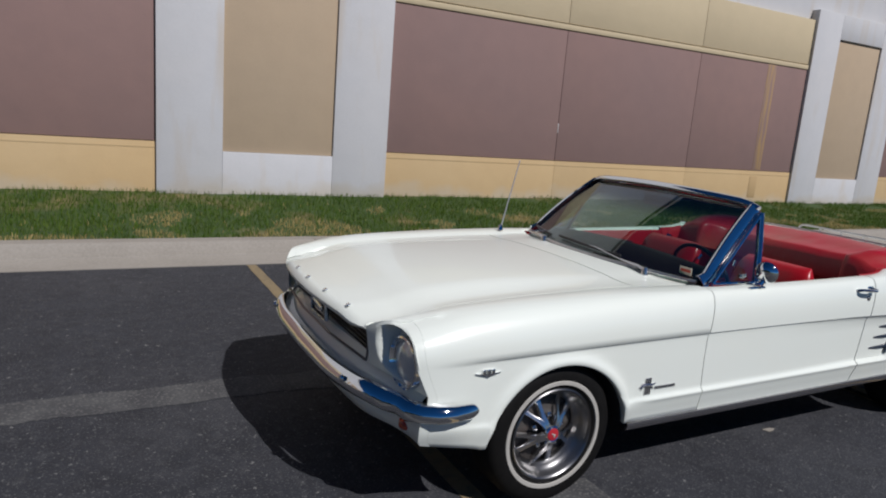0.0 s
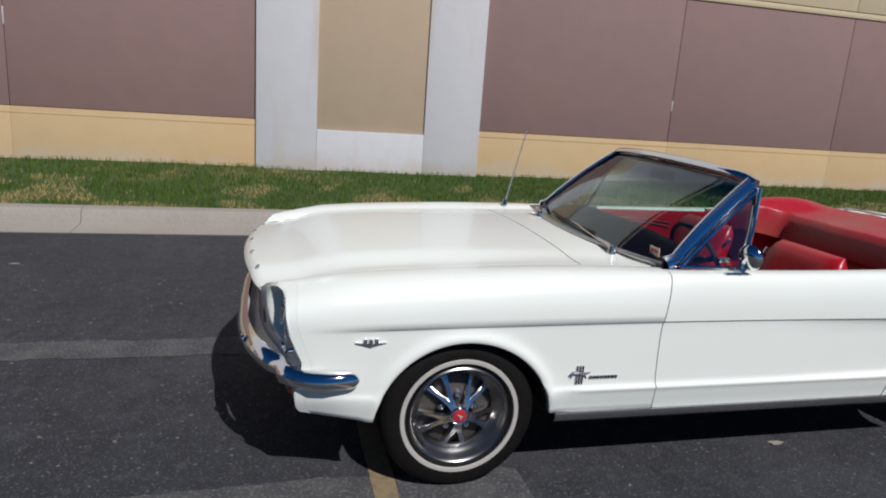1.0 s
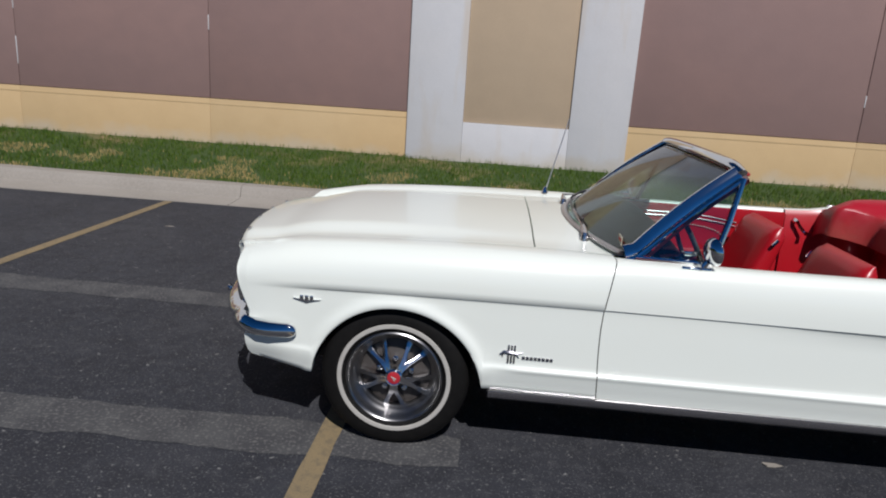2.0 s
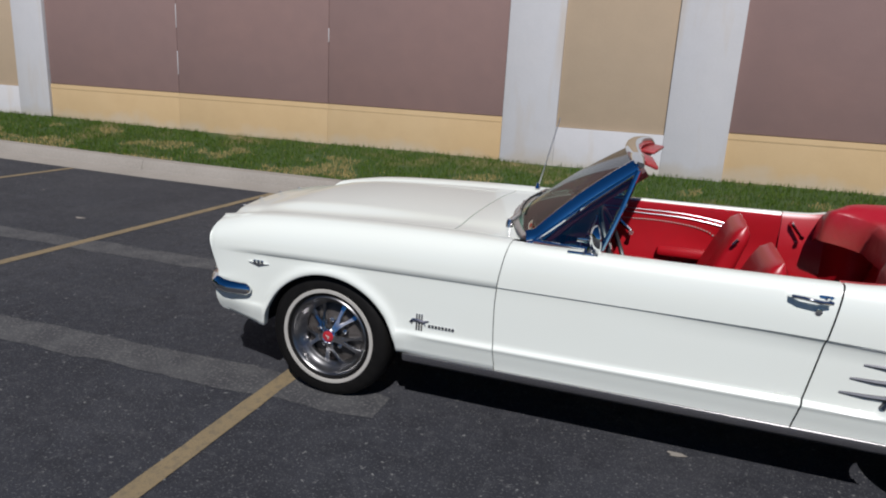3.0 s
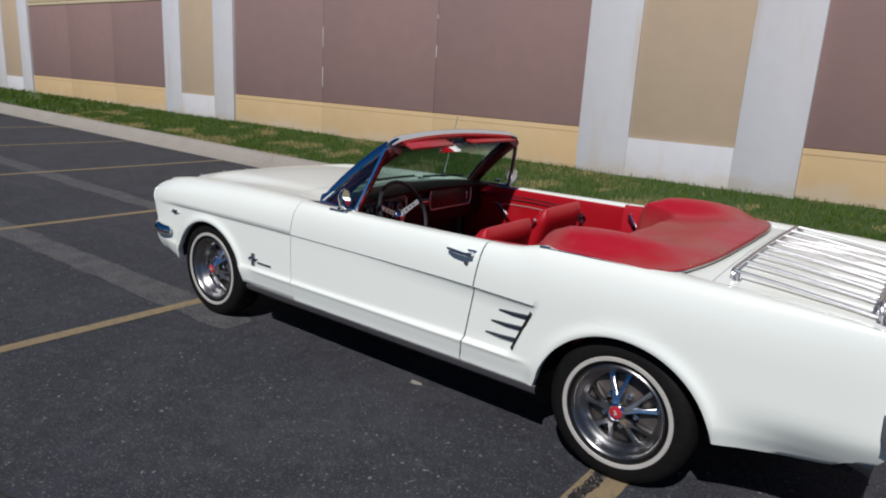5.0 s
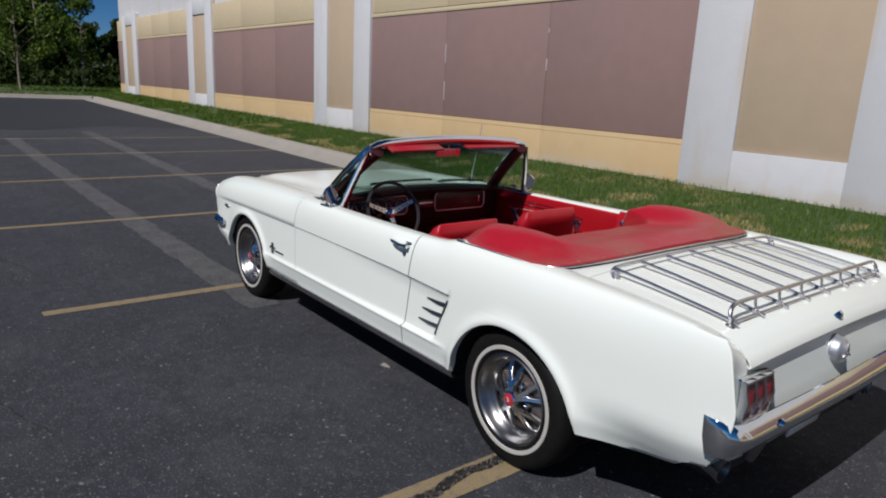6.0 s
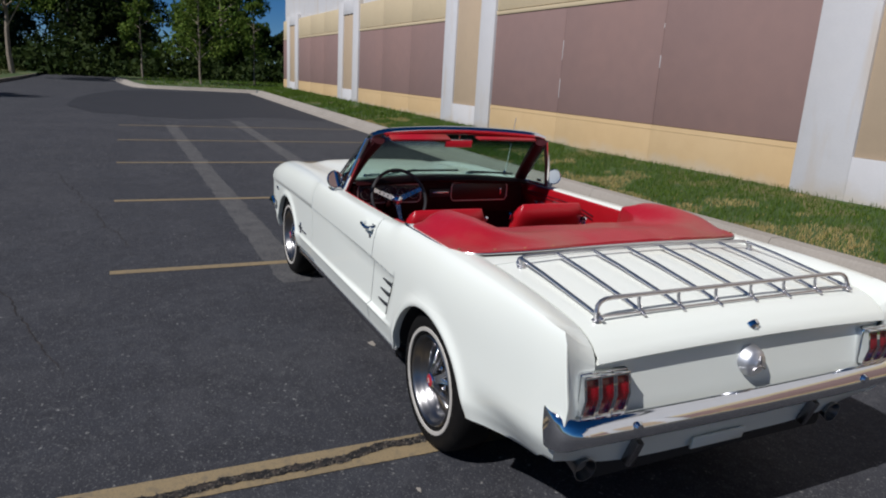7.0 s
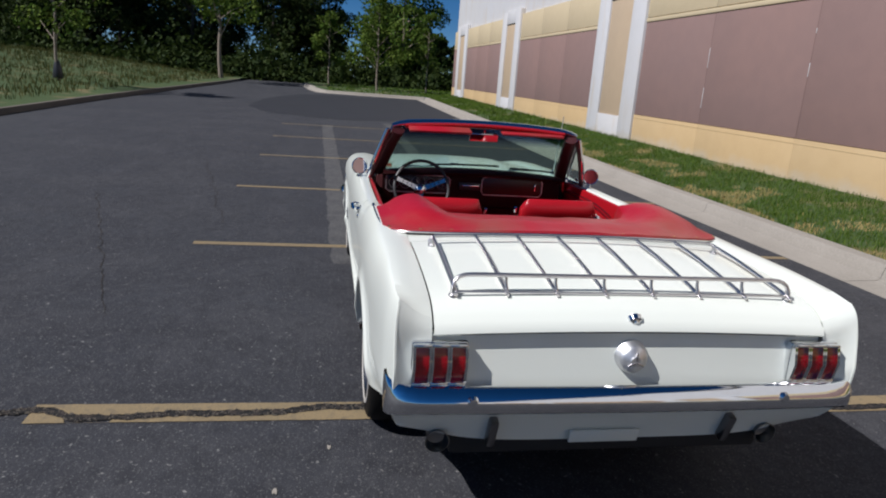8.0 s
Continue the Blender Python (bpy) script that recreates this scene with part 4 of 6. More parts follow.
def bumper(path, zmid, half, depth, ends):
    """A pressed blade along a plan line of (x, y), tapering at its ends."""
    rows = []
    n = len(path)
    for i, (x, y) in enumerate(path):
        a, b = Vector(path[max(0, i - 1)]), Vector(path[min(n - 1, i + 1)])
        d = (b - a).normalized()
        nrm = Vector((d.y, -d.x))
        t = min(i, n - 1 - i) / (n - 1) * 2
        arc = min(sum((Vector(p) - Vector(q)).length for p, q in zip(path[:i], path[1:i + 1])), sum((Vector(p) - Vector(q)).length for p, q in zip(path[i:-1], path[i + 1:])))
        tip = math.sqrt(max(0.004, 1 - max(0.0, 1 - arc / ends) ** 2)) if ends else 1.0
        k = half * (0.72 + 0.28 * smooth(0, 0.3, arc)) * tip if ends else half
        dp = depth * (0.45 + 0.55 * smooth(0, 0.16, arc)) * (0.3 + 0.7 * tip)
        prof = [(0.0, -k), (0.45, -k * 0.95), (0.75, -k * 0.72), (0.93, -k * 0.35), (1.0, -k * 0.05), (0.93, k * 0.22), (0.70, k * 0.62), (0.42, k * 0.92), (0.0, k)]
        rows.append([Vector((x + nrm.x * dp * p, y + nrm.y * dp * p, zmid + q)) for p, q in prof])
    return rows


plan = curve((0.0, -0.835), (0.3, -0.828), (0.55, -0.79), (0.68, -0.735), (0.76, -0.665))
path = [(-0.394, -0.870), (-0.395, -0.870), (-0.398, -0.871), (-0.404, -0.872), (-0.412, -0.872), (-0.425, -0.872), (-0.45, -0.872), (-0.50, -0.868), (-0.55, -0.856), (-0.60, -0.83), (-0.64, -0.79)] + [(plan(abs(y)) + 0.035, y) for y in span(-0.74, 0.74, 37)]
path += [(-0.64, 0.79), (-0.60, 0.83), (-0.55, 0.856), (-0.50, 0.868), (-0.45, 0.872), (-0.425, 0.872), (-0.412, 0.872), (-0.404, 0.872), (-0.398, 0.871), (-0.395, 0.870), (-0.394, 0.870)]
rows = bumper(path[::-1], 0.484, 0.041, 0.042, 0.035)
for r in rows:
    for p in r:
        p.z += 0.020 * smooth(0.80, 0.60, abs(p.y))
b = sheet(rows, (-1, 0, 0))
fb = part("front_bumper", b, CHROME, car, "slim chrome front bumper blade wrapping the corners", angle=50)
for y in (-0.52, 0.52):
    part("bumper_bolt", lathe([(0, -0.008), (0.012, -0.006), (0.016, 0.004)], 14, m=pose(plan(abs(y)) - 0.010, y, 0.520) @ Matrix.Rotation(math.radians(-90), 4, "Z")), CHROME, fb)
# wheel housings
for s in (-1, 1):
    for xc, af, ar, z0, h in ARCHES:
        rows = [[(xc + (af + 0.015) * math.cos(a), s * y, z0 - 0.02 + (h + 0.03) * math.sin(a)) for y in (0.55, 0.85)] for a in span(0.18, math.pi - 0.18, 25)]
        part("wheel_housing", sheet(rows, (0, 0, -1)), DARK, car)


# wheels
def make_wheel():
    w = part("wheel", lathe([(0.0, 0.03), (0.15, 0.035), (0.152, -0.018), (0.16, -0.04), (0.172, -0.055), (0.185, -0.068)], 48), BLACK, car, "styled steel wheel with five forked chrome spokes")
    tyre = [(0.178, 0.075), (0.20, 0.09), (0.24, 0.098), (0.285, 0.088), (0.303, 0.07), (0.3075, 0.04), (0.3075, -0.04), (0.303, -0.068), (0.290, -0.086), (0.272, -0.094), (0.25, -0.0965), (0.222, -0.096), (0.205, -0.090), (0.190, -0.078), (0.178, -0.06)]
    part("tyre", lathe(tyre, 64), RUBBER, w, "worn black tyre")
    part("whitewall", lathe([(0.2145, -0.0940), (0.2165, -0.0985), (0.2315, -0.0987), (0.2335, -0.0962)], 64), WHITEWALL, w, "narrow off-white sidewall stripe")
    part("trim_ring", lathe([(0.1995, -0.080), (0.198, -0.090), (0.193, -0.0935), (0.188, -0.090), (0.183, -0.080), (0.177, -0.066), (0.169, -0.054), (0.163, -0.049), (0.160, -0.043), (0.153, -0.034), (0.149, -0.029), (0.147, -0.018)], 64), RIM_CHROME, w)
    part("backing_disc", lathe([(0.0, -0.034), (0.05, -0.034), (0.085, -0.024), (0.125, -0.012), (0.150, -0.008)], 40), DRUM, w)
    spoke = bmesh.new()
    for sgn in (-1, 1):
        rows = []
        for r, a, b, y in ((0.024, 0.0, 0.015, -0.086), (0.040, 0.0, 0.0155, -0.083), (0.058, 0.0, 0.0175, -0.076), (0.076, 0.0, 0.022, -0.067), (0.086, 0.003, 0.025, -0.061), (0.096, 0.010, 0.029, -0.056), (0.112, 0.016, 0.0355, -0.047), (0.128, 0.020, 0.043, -0.039), (0.142, 0.0225, 0.050, -0.032), (0.149, 0.022, 0.058, -0.028)):
            rows.append([Vector((r, y + q, sgn * (a + (b - a) * k))) for k, q in ((0, 0.022 if a else 0.0), (0.04, 0.002 if a else 0.0), (0.12, 0.0), (0.55, 0.001), (0.92, 0.0), (0.98, 0.003), (1.0, 0.024))])
        sheet(rows, (0, -1, 0), bm=spoke)
    me = finish("spoke", spoke, SPOKE_CHROME, 60)
    for k in range(5):
        o = part("spoke", me, SPOKE_CHROME, w)
        o.rotation_euler = (0, radians(-(54 + 72 * k)), 0)
    nut = finish("lug_nut", lathe([(0.0, -0.062), (0.006, -0.060), (0.009, -0.054), (0.0125, -0.052), (0.0125, -0.024)], 6), CHROME)
    for k in range(5):
        a = radians(90 + 72 * k)
        o = part("lug_nut", nut, CHROME, w)
        o.location = (0.070 * math.cos(a), 0.0, 0.070 * math.sin(a))
    part("centre_ring", lathe([(0.036, -0.060), (0.036, -0.088), (0.030, -0.093), (0.026, -0.091)], 32), CHROME, w)
    part("centre_cap", lathe([(0.0, -0.095), (0.016, -0.0945), (0.026, -0.092), (0.0265, -0.07)], 32), RED_CAP, w, "red enamel centre cap")
    bm = bmesh.new()
    block((0.022, 0.003, 0.005), (0, -0.0955, 0.002), 0.001, (0, 25, 0), bm)
    block((0.006, 0.003, 0.015), (0.002, -0.0955, -0.004), 0.001, (0, -15, 0), bm)
    part("cap_emblem", bm, WHITEWALL, w)
    return w


first = make_wheel()
first.location = (0, -0.745, 0.303)
for x, y, turn in ((2.743, -0.745, 27), (0, 0.745, 180), (2.743, 0.745, 180)):
    m = Matrix.Translation((x, y, 0.303)) @ (Matrix.Rotation(math.pi, 4, "Z") if turn == 180 else Matrix.Rotation(radians(turn), 4, "Y"))
    copy_thing(first, m)

# rear: trunk lid, filler, tail panel, end caps
def deck_z(x, y):
    return DECK(x) + (0.014 + 0.013 * smooth(3.40, 2.95, x)) * (1 - (y / 0.7) ** 2)


rows = []
for y in span(-0.6965, 0.6965, 41):
    crown = 0.014 * (1 - (y / 0.7) ** 2)
    r = [Vector((2.998, y, deck_z(2.998, y) - 0.02))]
    for x in span(2.998, 3.60, 22) + [3.618, 3.634, 3.648]:
        r.append(Vector((x, y, deck_z(x, y))))
    r += [Vector((3.656, y, 0.752 + crown)), Vector((3.650, y, 0.747 + crown)), Vector((3.632, y, 0.751 + crown))]
    rows.append(r)
lid = part("trunk_lid", sheet(rows, (0, 0, 1), 0.004), PAINT, car, angle=50)
rows = [[Vector((x, y, deck_z(x, y) - 0.03 * smooth(2.86, 2.78, x))) for x in (2.74, 2.78, 2.81, 2.835, 2.86, 2.90, 2.95, 2.994)] + [Vector((2.995, y, deck_z(2.994, y) - 0.012))] for y in span(-0.71, 0.71, 25)]
part("rear_deck", sheet(rows, (0, 0, 1), 0.004), PAINT, car)
part("trunk_well", block((0.82, 1.25, 0.3), (3.22, 0, 0.64), 0.02), DARK, car)
rows = [[Vector((3.626 + 0.036 * (0.757 - z) / 0.207 + 0.004 * smooth(0.745, 0.71, z), y, z + 0.016 * (1 - (y / 0.7) ** 2) * smooth(0.70, 0.755, z))) for z in span(0.55, 0.757, 14)] for y in span(-0.6985, 0.6985, 25)]
tail = part("tail_panel", sheet(rows, (1, 0, 0), 0.006), PAINT, car, "white concave tail panel")
tail_all = quarter_rows[-1][2:]
k_ridge = len(tail_all) - 6
tail_side = [p for p in tail_all[:k_ridge + 1] if p.z > 0.49]
tail_top = tail_all[k_ridge:-1]
LID_X = curve((0.50, 3.642), (0.56, 3.655), (0.66, 3.651), (0.70, 3.650), (0.745, 3.652), (0.775, 3.645), (0.80, 3.628), (0.85, 3.575))
in_top = tail_top[-1]
in_low = Vector((LID_X(0.50), 0.700, 0.50))
for s in (-1, 1):
    rows = []
    for v in span(0, 1, 20):
        r = []
        for u in span(0, 1, 12):
            left, right = along(tail_side, v), in_low.lerp(in_top, v)
            right = Vector((LID_X(right.z) + (in_top.x - LID_X(in_top.z)) * v ** 3, 0.701 + (in_top.y - 0.701) * v, right.z))
            bottom, upper = tail_side[0].lerp(in_low, u), along(tail_top, u)
            p = left * (1 - u) + right * u + bottom * (1 - v) + upper * v
            p -= tail_side[0] * (1 - u) * (1 - v) + in_low * u * (1 - v) + tail_side[-1] * (1 - u) * v + in_top * u * v
            p.x -= 0.006 * math.sin(math.pi * u) * math.sin(math.pi * v)
            r.append(Vector((p.x, s * p.y, p.z)))
        rows.append(r)
    part("quarter_end_cap", sheet(rows, (1, 0, 0), 0.005), PAINT, car, angle=50)
# tail lamps: three upright red lenses in chrome bezels
for s in (-1, 1):
    lamp = part("tail_lamp", block((0.034, 0.186, 0.146), (3.650, s * 0.668 - 0.008, 0.660), 0.010), CHROME, car, "triple red tail lamp in a chrome bezel")
    for k in (-1, 0, 1):
        y = s * 0.668 - 0.008 + k * 0.058
        bm = bmesh.new()
        for dy in (-0.026, 0.026):
            prism([(3.655, 0.592), (3.680, 0.594), (3.694, 0.660), (3.680, 0.726), (3.655, 0.728)], y + dy - 0.0045, y + dy + 0.0045, bm)
        for dz in (-0.064, 0.064):
            block((0.034, 0.058, 0.010), (3.667, y, 0.660 + dz), 0.003, bm=bm)
        part("lamp_bezel", bm, CHROME, lamp, fix=True)
        rows = [[Vector((3.668 + 0.012 * (1 - abs(q) ** 1.2) , y + w * 0.021, 0.660 + 0.060 * q)) for w in (-1, -0.8, 0.8, 1)] for q in span(-1, 1, 9)]
        part("lens", sheet(rows, (1, 0, 0), 0.012), RED_LENS, lamp)
cap = part("fuel_cap", lathe([(0.0, -0.050), (0.018, -0.049), (0.024, -0.043), (0.040, -0.038), (0.050, -0.026), (0.054, -0.008), (0.059, -0.002), (0.060, 0.02)], 40, m=pose(3.642, -0.018, 0.672) @ Matrix.Rotation(math.radians(90), 4, "Z")), AERIAL, car, "round chrome fuel filler cap")
bm = bmesh.new()
for k in range(3):
    a = radians(90 + 120 * k)
    block((0.008, 0.006, 0.03), (3.690, -0.018 + 0.018 * math.cos(a), 0.672 + 0.018 * math.sin(a)), 0.002, (90 + math.degrees(a) - 180, 0, 0), bm)
part("cap_grip", bm, STEEL, cap)
part("trunk_lock", lathe([(0.0, -0.016), (0.012, -0.016), (0.016, -0.010), (0.024, -0.006), (0.027, 0.01)], 24, m=pose(3.632, -0.015, 0.795, 0, 32, 0) @ Matrix.Rotation(math.radians(90), 4, "Z")), CHROME, car)
plan_r = curve((0.0, 3.694), (0.4, 3.689), (0.6, 3.684), (0.75, 3.680))
path = [(3.606, -0.826), (3.640, -0.825), (3.662, -0.816), (3.674, -0.798), (3.679, -0.775)]
path = path + [(plan_r(abs(y)), y) for y in span(-0.74, 0.74, 37)] + [(x, -y) for x, y in path[::-1]]
rows = bumper(path, 0.545, 0.047, 0.045, 0)
for i, r in enumerate(rows):
    e = 1 - smooth(0, 5, min(i, len(rows) - 1 - i))
    for k, p in enumerate(r):
        q = (p.z - 0.545) / 0.047
        p.z += e * (0.022 * max(0, q) + 0.012 * min(0, q))
        p.x += e * (0.014 * max(0, -q) - 0.004 * max(0, q))
    reach = max(abs(p.y) for p in r)
    for p in r[1:]:
        p.y += math.copysign(0.85 * e * (reach - abs(p.y)), p.y)
ends = [[Vector((p.x - 0.002, s * 0.795, p.z)) for p in r] for s, r in ((-1, rows[0]), (1, rows[-1]))]
rows = [ends[0]] + rows + [ends[1]]
rb = part("rear_bumper", sheet(rows, (1, 0, 0)), CHROME, car, "chrome rear bumper blade with upturned ends", angle=50)
for s in (-1, 1):
    part("bumper_bolt", lathe([(0, -0.010), (0.013, -0.008), (0.019, 0.006)], 18, m=pose(3.729, s * 0.55 - 0.02, 0.556) @ Matrix.Rotation(math.radians(90), 4, "Z")), CHROME, rb)
rows = []
for u in span(-1, 1, 41):
    r = []
    for v in span(0, 1, 8):
        z = 0.328 + 0.075 * abs(u) ** 5 + (0.18 - 0.05 * abs(u) ** 5) * v
        edge = smooth(0.76, 1.0, abs(u))
        y = u * (side_y(TAIL_EDGE(z), z) - 0.006)
        r.append(Vector(((3.605 - 0.03 * (1 - v) ** 2 + 0.04 * v * v) * (1 - edge) + (TAIL_EDGE(z) - 0.003) * edge, y, z)))
    rows.append(r)
part("rear_valance", sheet(rows, (1, 0, -0.2), 0.005), PAINT, car)
# Added shelf stops sun through the bumper gap; its black draws the gap's shade.
rows = [[Vector((3.641, y, 0.556)), Vector((3.668, y, 0.550)), Vector((3.686, y, 0.525))] for y in span(-0.76, 0.76, 21)]
part("bumper_filler", sheet(rows, (0, 0, 1), 0.004), DARK, car)
for s in (-1, 1):
    part("bumper_bracket", block((0.05, 0.03, 0.12), (3.605, s * 0.44 - 0.025, 0.385), 0.008, (0, 20, 0)), DARK_METAL, car)
    part("exhaust_tip", lathe([(0.026, 0.10), (0.028, 0.0), (0.034, -0.05), (0.043, -0.075), (0.040, -0.076), (0.03, -0.04), (0.0, -0.03)], 24, m=pose(3.525, s * 0.62 - 0.03, 0.352, 0, 6, 0) @ Matrix.Rotation(math.radians(90), 4, "Z")), RIM_CHROME, car)
part("plate_holder", block((0.010, 0.26, 0.05), (3.598, -0.05, 0.352), 0.003, (0, 12, 0)), PAINT, car)

# ---- luggage rack ----
hoop = [(3.53, -0.622, 0.852), (3.526, -0.622, 0.872), (3.522, -0.616, 0.889), (3.518, -0.602, 0.901), (3.516, -0.582, 0.907)]
hoop = hoop + [(3.515, y, 0.909) for y in span(-0.55, 0.55, 9)] + [(x, -y, z) for x, y, z in hoop[::-1]]
rack = part("luggage_rack", tube(hoop, 0.0078, 10), RACK_METAL, car, "tubular polished metal luggage rack on the trunk lid")
front = [(3.052, -0.626, 0.886), (3.045, -0.628, 0.904), (3.041, -0.620, 0.916), (3.040, -0.604, 0.922)]
front = front + [(3.04, y, 0.924 + 0.010 * (1 - (y / 0.6) ** 2)) for y in span(-0.56, 0.56, 9)] + [(x, -y, z) for x, y, z in front[::-1]]
part("front_rail", tube(front, 0.007, 8), RACK_METAL, rack)
for k in range(8):
    y = -0.615 + 1.23 * k / 7
    crown = 1 - (y / 0.62) ** 2
    part("rack_bar", tube([(3.045, y, 0.920 + 0.010 * crown), (3.2, y, 0.903 + 0.008 * crown), (3.46, y, 0.868 + 0.004 * crown), (3.535, y, 0.857), (3.556, y, 0.851)], [0.0068, 0.0068, 0.0068, 0.0066, 0.0052], 8), RACK_METAL, rack)
    if 0 < k < 7:
        part("rack_strut", tube([(3.514, y, 0.907), (3.516, y, 0.885), (3.522, y + 0.004, 0.860)], [0.0056, 0.0056, 0.0064], 8), RACK_METAL, rack)
part("rear_rail", tube([(3.535, y, 0.856) for y in span(-0.622, 0.622, 9)], 0.0052, 8), RACK_METAL, rack)
for s in (-1, 1):
    for x in (3.06, 3.53):
        part("rack_foot", lathe([(0.0, 0.030), (0.010, 0.030), (0.011, 0.010), (0.017, 0.004), (0.018, -0.008), (0.0, -0.008)], 16, m=Matrix.Translation((x, s * 0.620, deck_z(x, 0.62))) @ Matrix.Rotation(math.radians(90), 4, "X")), RACK_METAL, rack)

# ---- windscreen, vent windows, mirrors ----
def glass_pt(u, v):
    y = u * (0.688 + (0.600 - 0.688) * v)
    x = (0.718 + 0.160 * u * u) * (1 - v) + (1.215 + 0.060 * u * u) * v
    z = (0.876 - 0.012 * u * u) * (1 - v) + (1.232 - 0.024 * u * u) * v + 0.02 * math.sin(math.pi * v)
    return Vector((x, y, z))


rows = [[glass_pt(u, v) for v in span(0, 1, 10)] for u in span(-1, 1, 33)]
screen = part("windscreen", sheet(rows, (-1, 0, 1), 0.005), GLASS, car, "curved green-tinted windscreen with a blue shade band")
bm = tube([glass_pt(u, 1.0) + Vector((0.020, 0, 0.020 - 0.014 * smooth(0.92, 1.05, abs(u)))) for u in span(-1.05, 1.05, 25)], [0.020, 0.027] + [0.032] * 21 + [0.027, 0.020], 12, flat=0.66)
header = part("windscreen_header", bm, CHROME, car, "chrome windscreen header rail")
rows = []
for u in span(-0.90, 0.90, 21):
    p = glass_pt(u, 1.0)
    rows.append([p + Vector((0.006, 0, -0.006)), p + Vector((0.035, 0, -0.012)), p + Vector((0.058, 0, -0.004)), p + Vector((0.062, 0, 0.008)), p + Vector((0.035, 0, 0.016))])
part("header_trim", sheet(rows, (0.5, 0, -1), 0.004), VINYL, car, "red padded inner header trim")
for s in (-1, 1):
    pts = [(0.775, 0.672, 0.868), (0.865, 0.706, 0.872)] + [tuple(glass_pt(1.035, v)[:3]) for v in span(0.06, 1.0, 8)]
    line = [Vector((x + 0.012, s * (y + 0.004), z)) for x, y, z in pts[1:]]
    rows = []
    for i, c in enumerate(line):
        d = (line[min(i + 1, len(line) - 1)] - line[max(0, i - 1)]).normalized()
        nrm = Vector((0.10, s * 0.80, 0.60))
        wide = d.cross(nrm).normalized() * 0.036
        nrm = wide.cross(d).normalized()
        if nrm.z < 0:
            nrm = -nrm
        rows.append([c - wide * 1.05 - nrm * 0.012, c - wide, c - wide * 0.9 + nrm * 0.004, c - wide * 0.3 + nrm * 0.006, c + wide * 0.4 + nrm * 0.005, c + wide * 0.55 + nrm * 0.001, c + wide * 0.65 + nrm * 0.005, c + wide * 0.95 + nrm * 0.003, c + wide * 1.05 - nrm * 0.010])
    bm = sheet(rows, (0.10, s * 0.8, 0.6), 0.006)
    part("windscreen_pillar", bm, CHROME, car, "bright chrome windscreen pillar")
    bm = tube([(x + 0.040, s * (y - 0.034), z - 0.016) for x, y, z in pts[2:]], 0.043, 10, flat=0.75)
    part("pillar_trim", bm, PILLAR_RED, car)
    # vent window
    a, b, c = Vector((0.915, s * 0.742, 0.868)), Vector((1.200, s * 0.760, 0.868)), Vector((1.300, s * 0.652, 1.190))
    vent = part("vent_window", tube([b, b + (c - b) * 0.5 + Vector((0.004, s * 0.004, 0)), c], 0.015, 8, flat=0.8), CHROME, car, "triangular chrome-framed vent window")
    bm = tube([a, a + (c - a) * 0.5 + Vector((0, s * 0.004, 0.006)), c], 0.008, 8)
    tube([a, b], 0.009, 8, bm)
    part("vent_frame", bm, CHROME, vent)
    bm = bmesh.new()
    bm.faces.new([bm.verts.new(p) for p in (a, b, c)])
    pane = part("pane", bm, VENT_GLASS, vent)
    pane.visible_shadow = False
    bm = block((0.05, 0.012, 0.02), tuple(a + (b - a) * 0.72 + Vector((0, -s * 0.015, 0.03))), 0.004)
    part("latch", bm, CHROME, vent)
    part("inner_post", tube([p + Vector((0.004, -s * 0.016, 0)) for p in (b, b + (c - b) * 0.5 + Vector((0.004, s * 0.004, 0)), c)], 0.013, 8, flat=0.7), PILLAR_RED, vent)
    # door mirror
    head = Vector((1.178, s * 0.822, 0.930))
    mr = part("door_mirror", lathe([(0.0, -0.030), (0.02, -0.028), (0.04, -0.019), (0.052, -0.006), (0.055, 0.005), (0.052, 0.009), (0.048, 0.007)], 28, m=Matrix.Translation(head) @ Matrix.Rotation(math.radians(-90 - 18 * s), 4, "Z") @ Matrix.Rotation(math.radians(4.5 - 3.5 * s), 4, "X")), CHROME, car, "round chrome door mirror")
    mm = Matrix.Translation(head) @ Matrix.Rotation(math.radians(-90 - 18 * s), 4, "Z") @ Matrix.Rotation(math.radians(4.5 - 3.5 * s), 4, "X")
    part("mirror_glass", lathe([(0.0, 0.005), (0.05, 0.006)], 28, m=mm), MIRROR, mr)
    part("mirror_arm", tube([head + Vector((-0.015, 0, -0.04)), head + Vector((-0.03, -s * 0.005, -0.065)), (1.135, s * 0.818, 0.866)], [0.012, 0.013, 0.02], 8), CHROME, mr)
    part("mirror_base", block((0.11, 0.03, 0.014), (1.125, s * 0.818, 0.858), 0.006, (s * 25, 0, 0)), CHROME, mr)
# rear view mirror and visors
rv = part("rear_view_mirror", block((0.02, 0.20, 0.055), (1.235, 0.0, 1.165), 0.010, (0, 12, 0)), CHROME, car)
part("mirror_glass", block((0.002, 0.19, 0.046), (1.2465, 0.0, 1.1625), 0.0, (0, 12, 0)), MIRROR, rv)
part("mirror_stalk", tube([(1.235, 0, 1.175), (1.25, 0, 1.215)], 0.006, 8), CHROME, rv)
for s in (-1, 1):
    part("sun_visor", block((0.102, 0.42, 0.016), (1.307, s * 0.315, 1.208 - 0.002 * s), 0.007, (0, 13 - 8 * s, -s * 5)), VINYL_SHEEN, car, "red vinyl sun visor folded under the header")
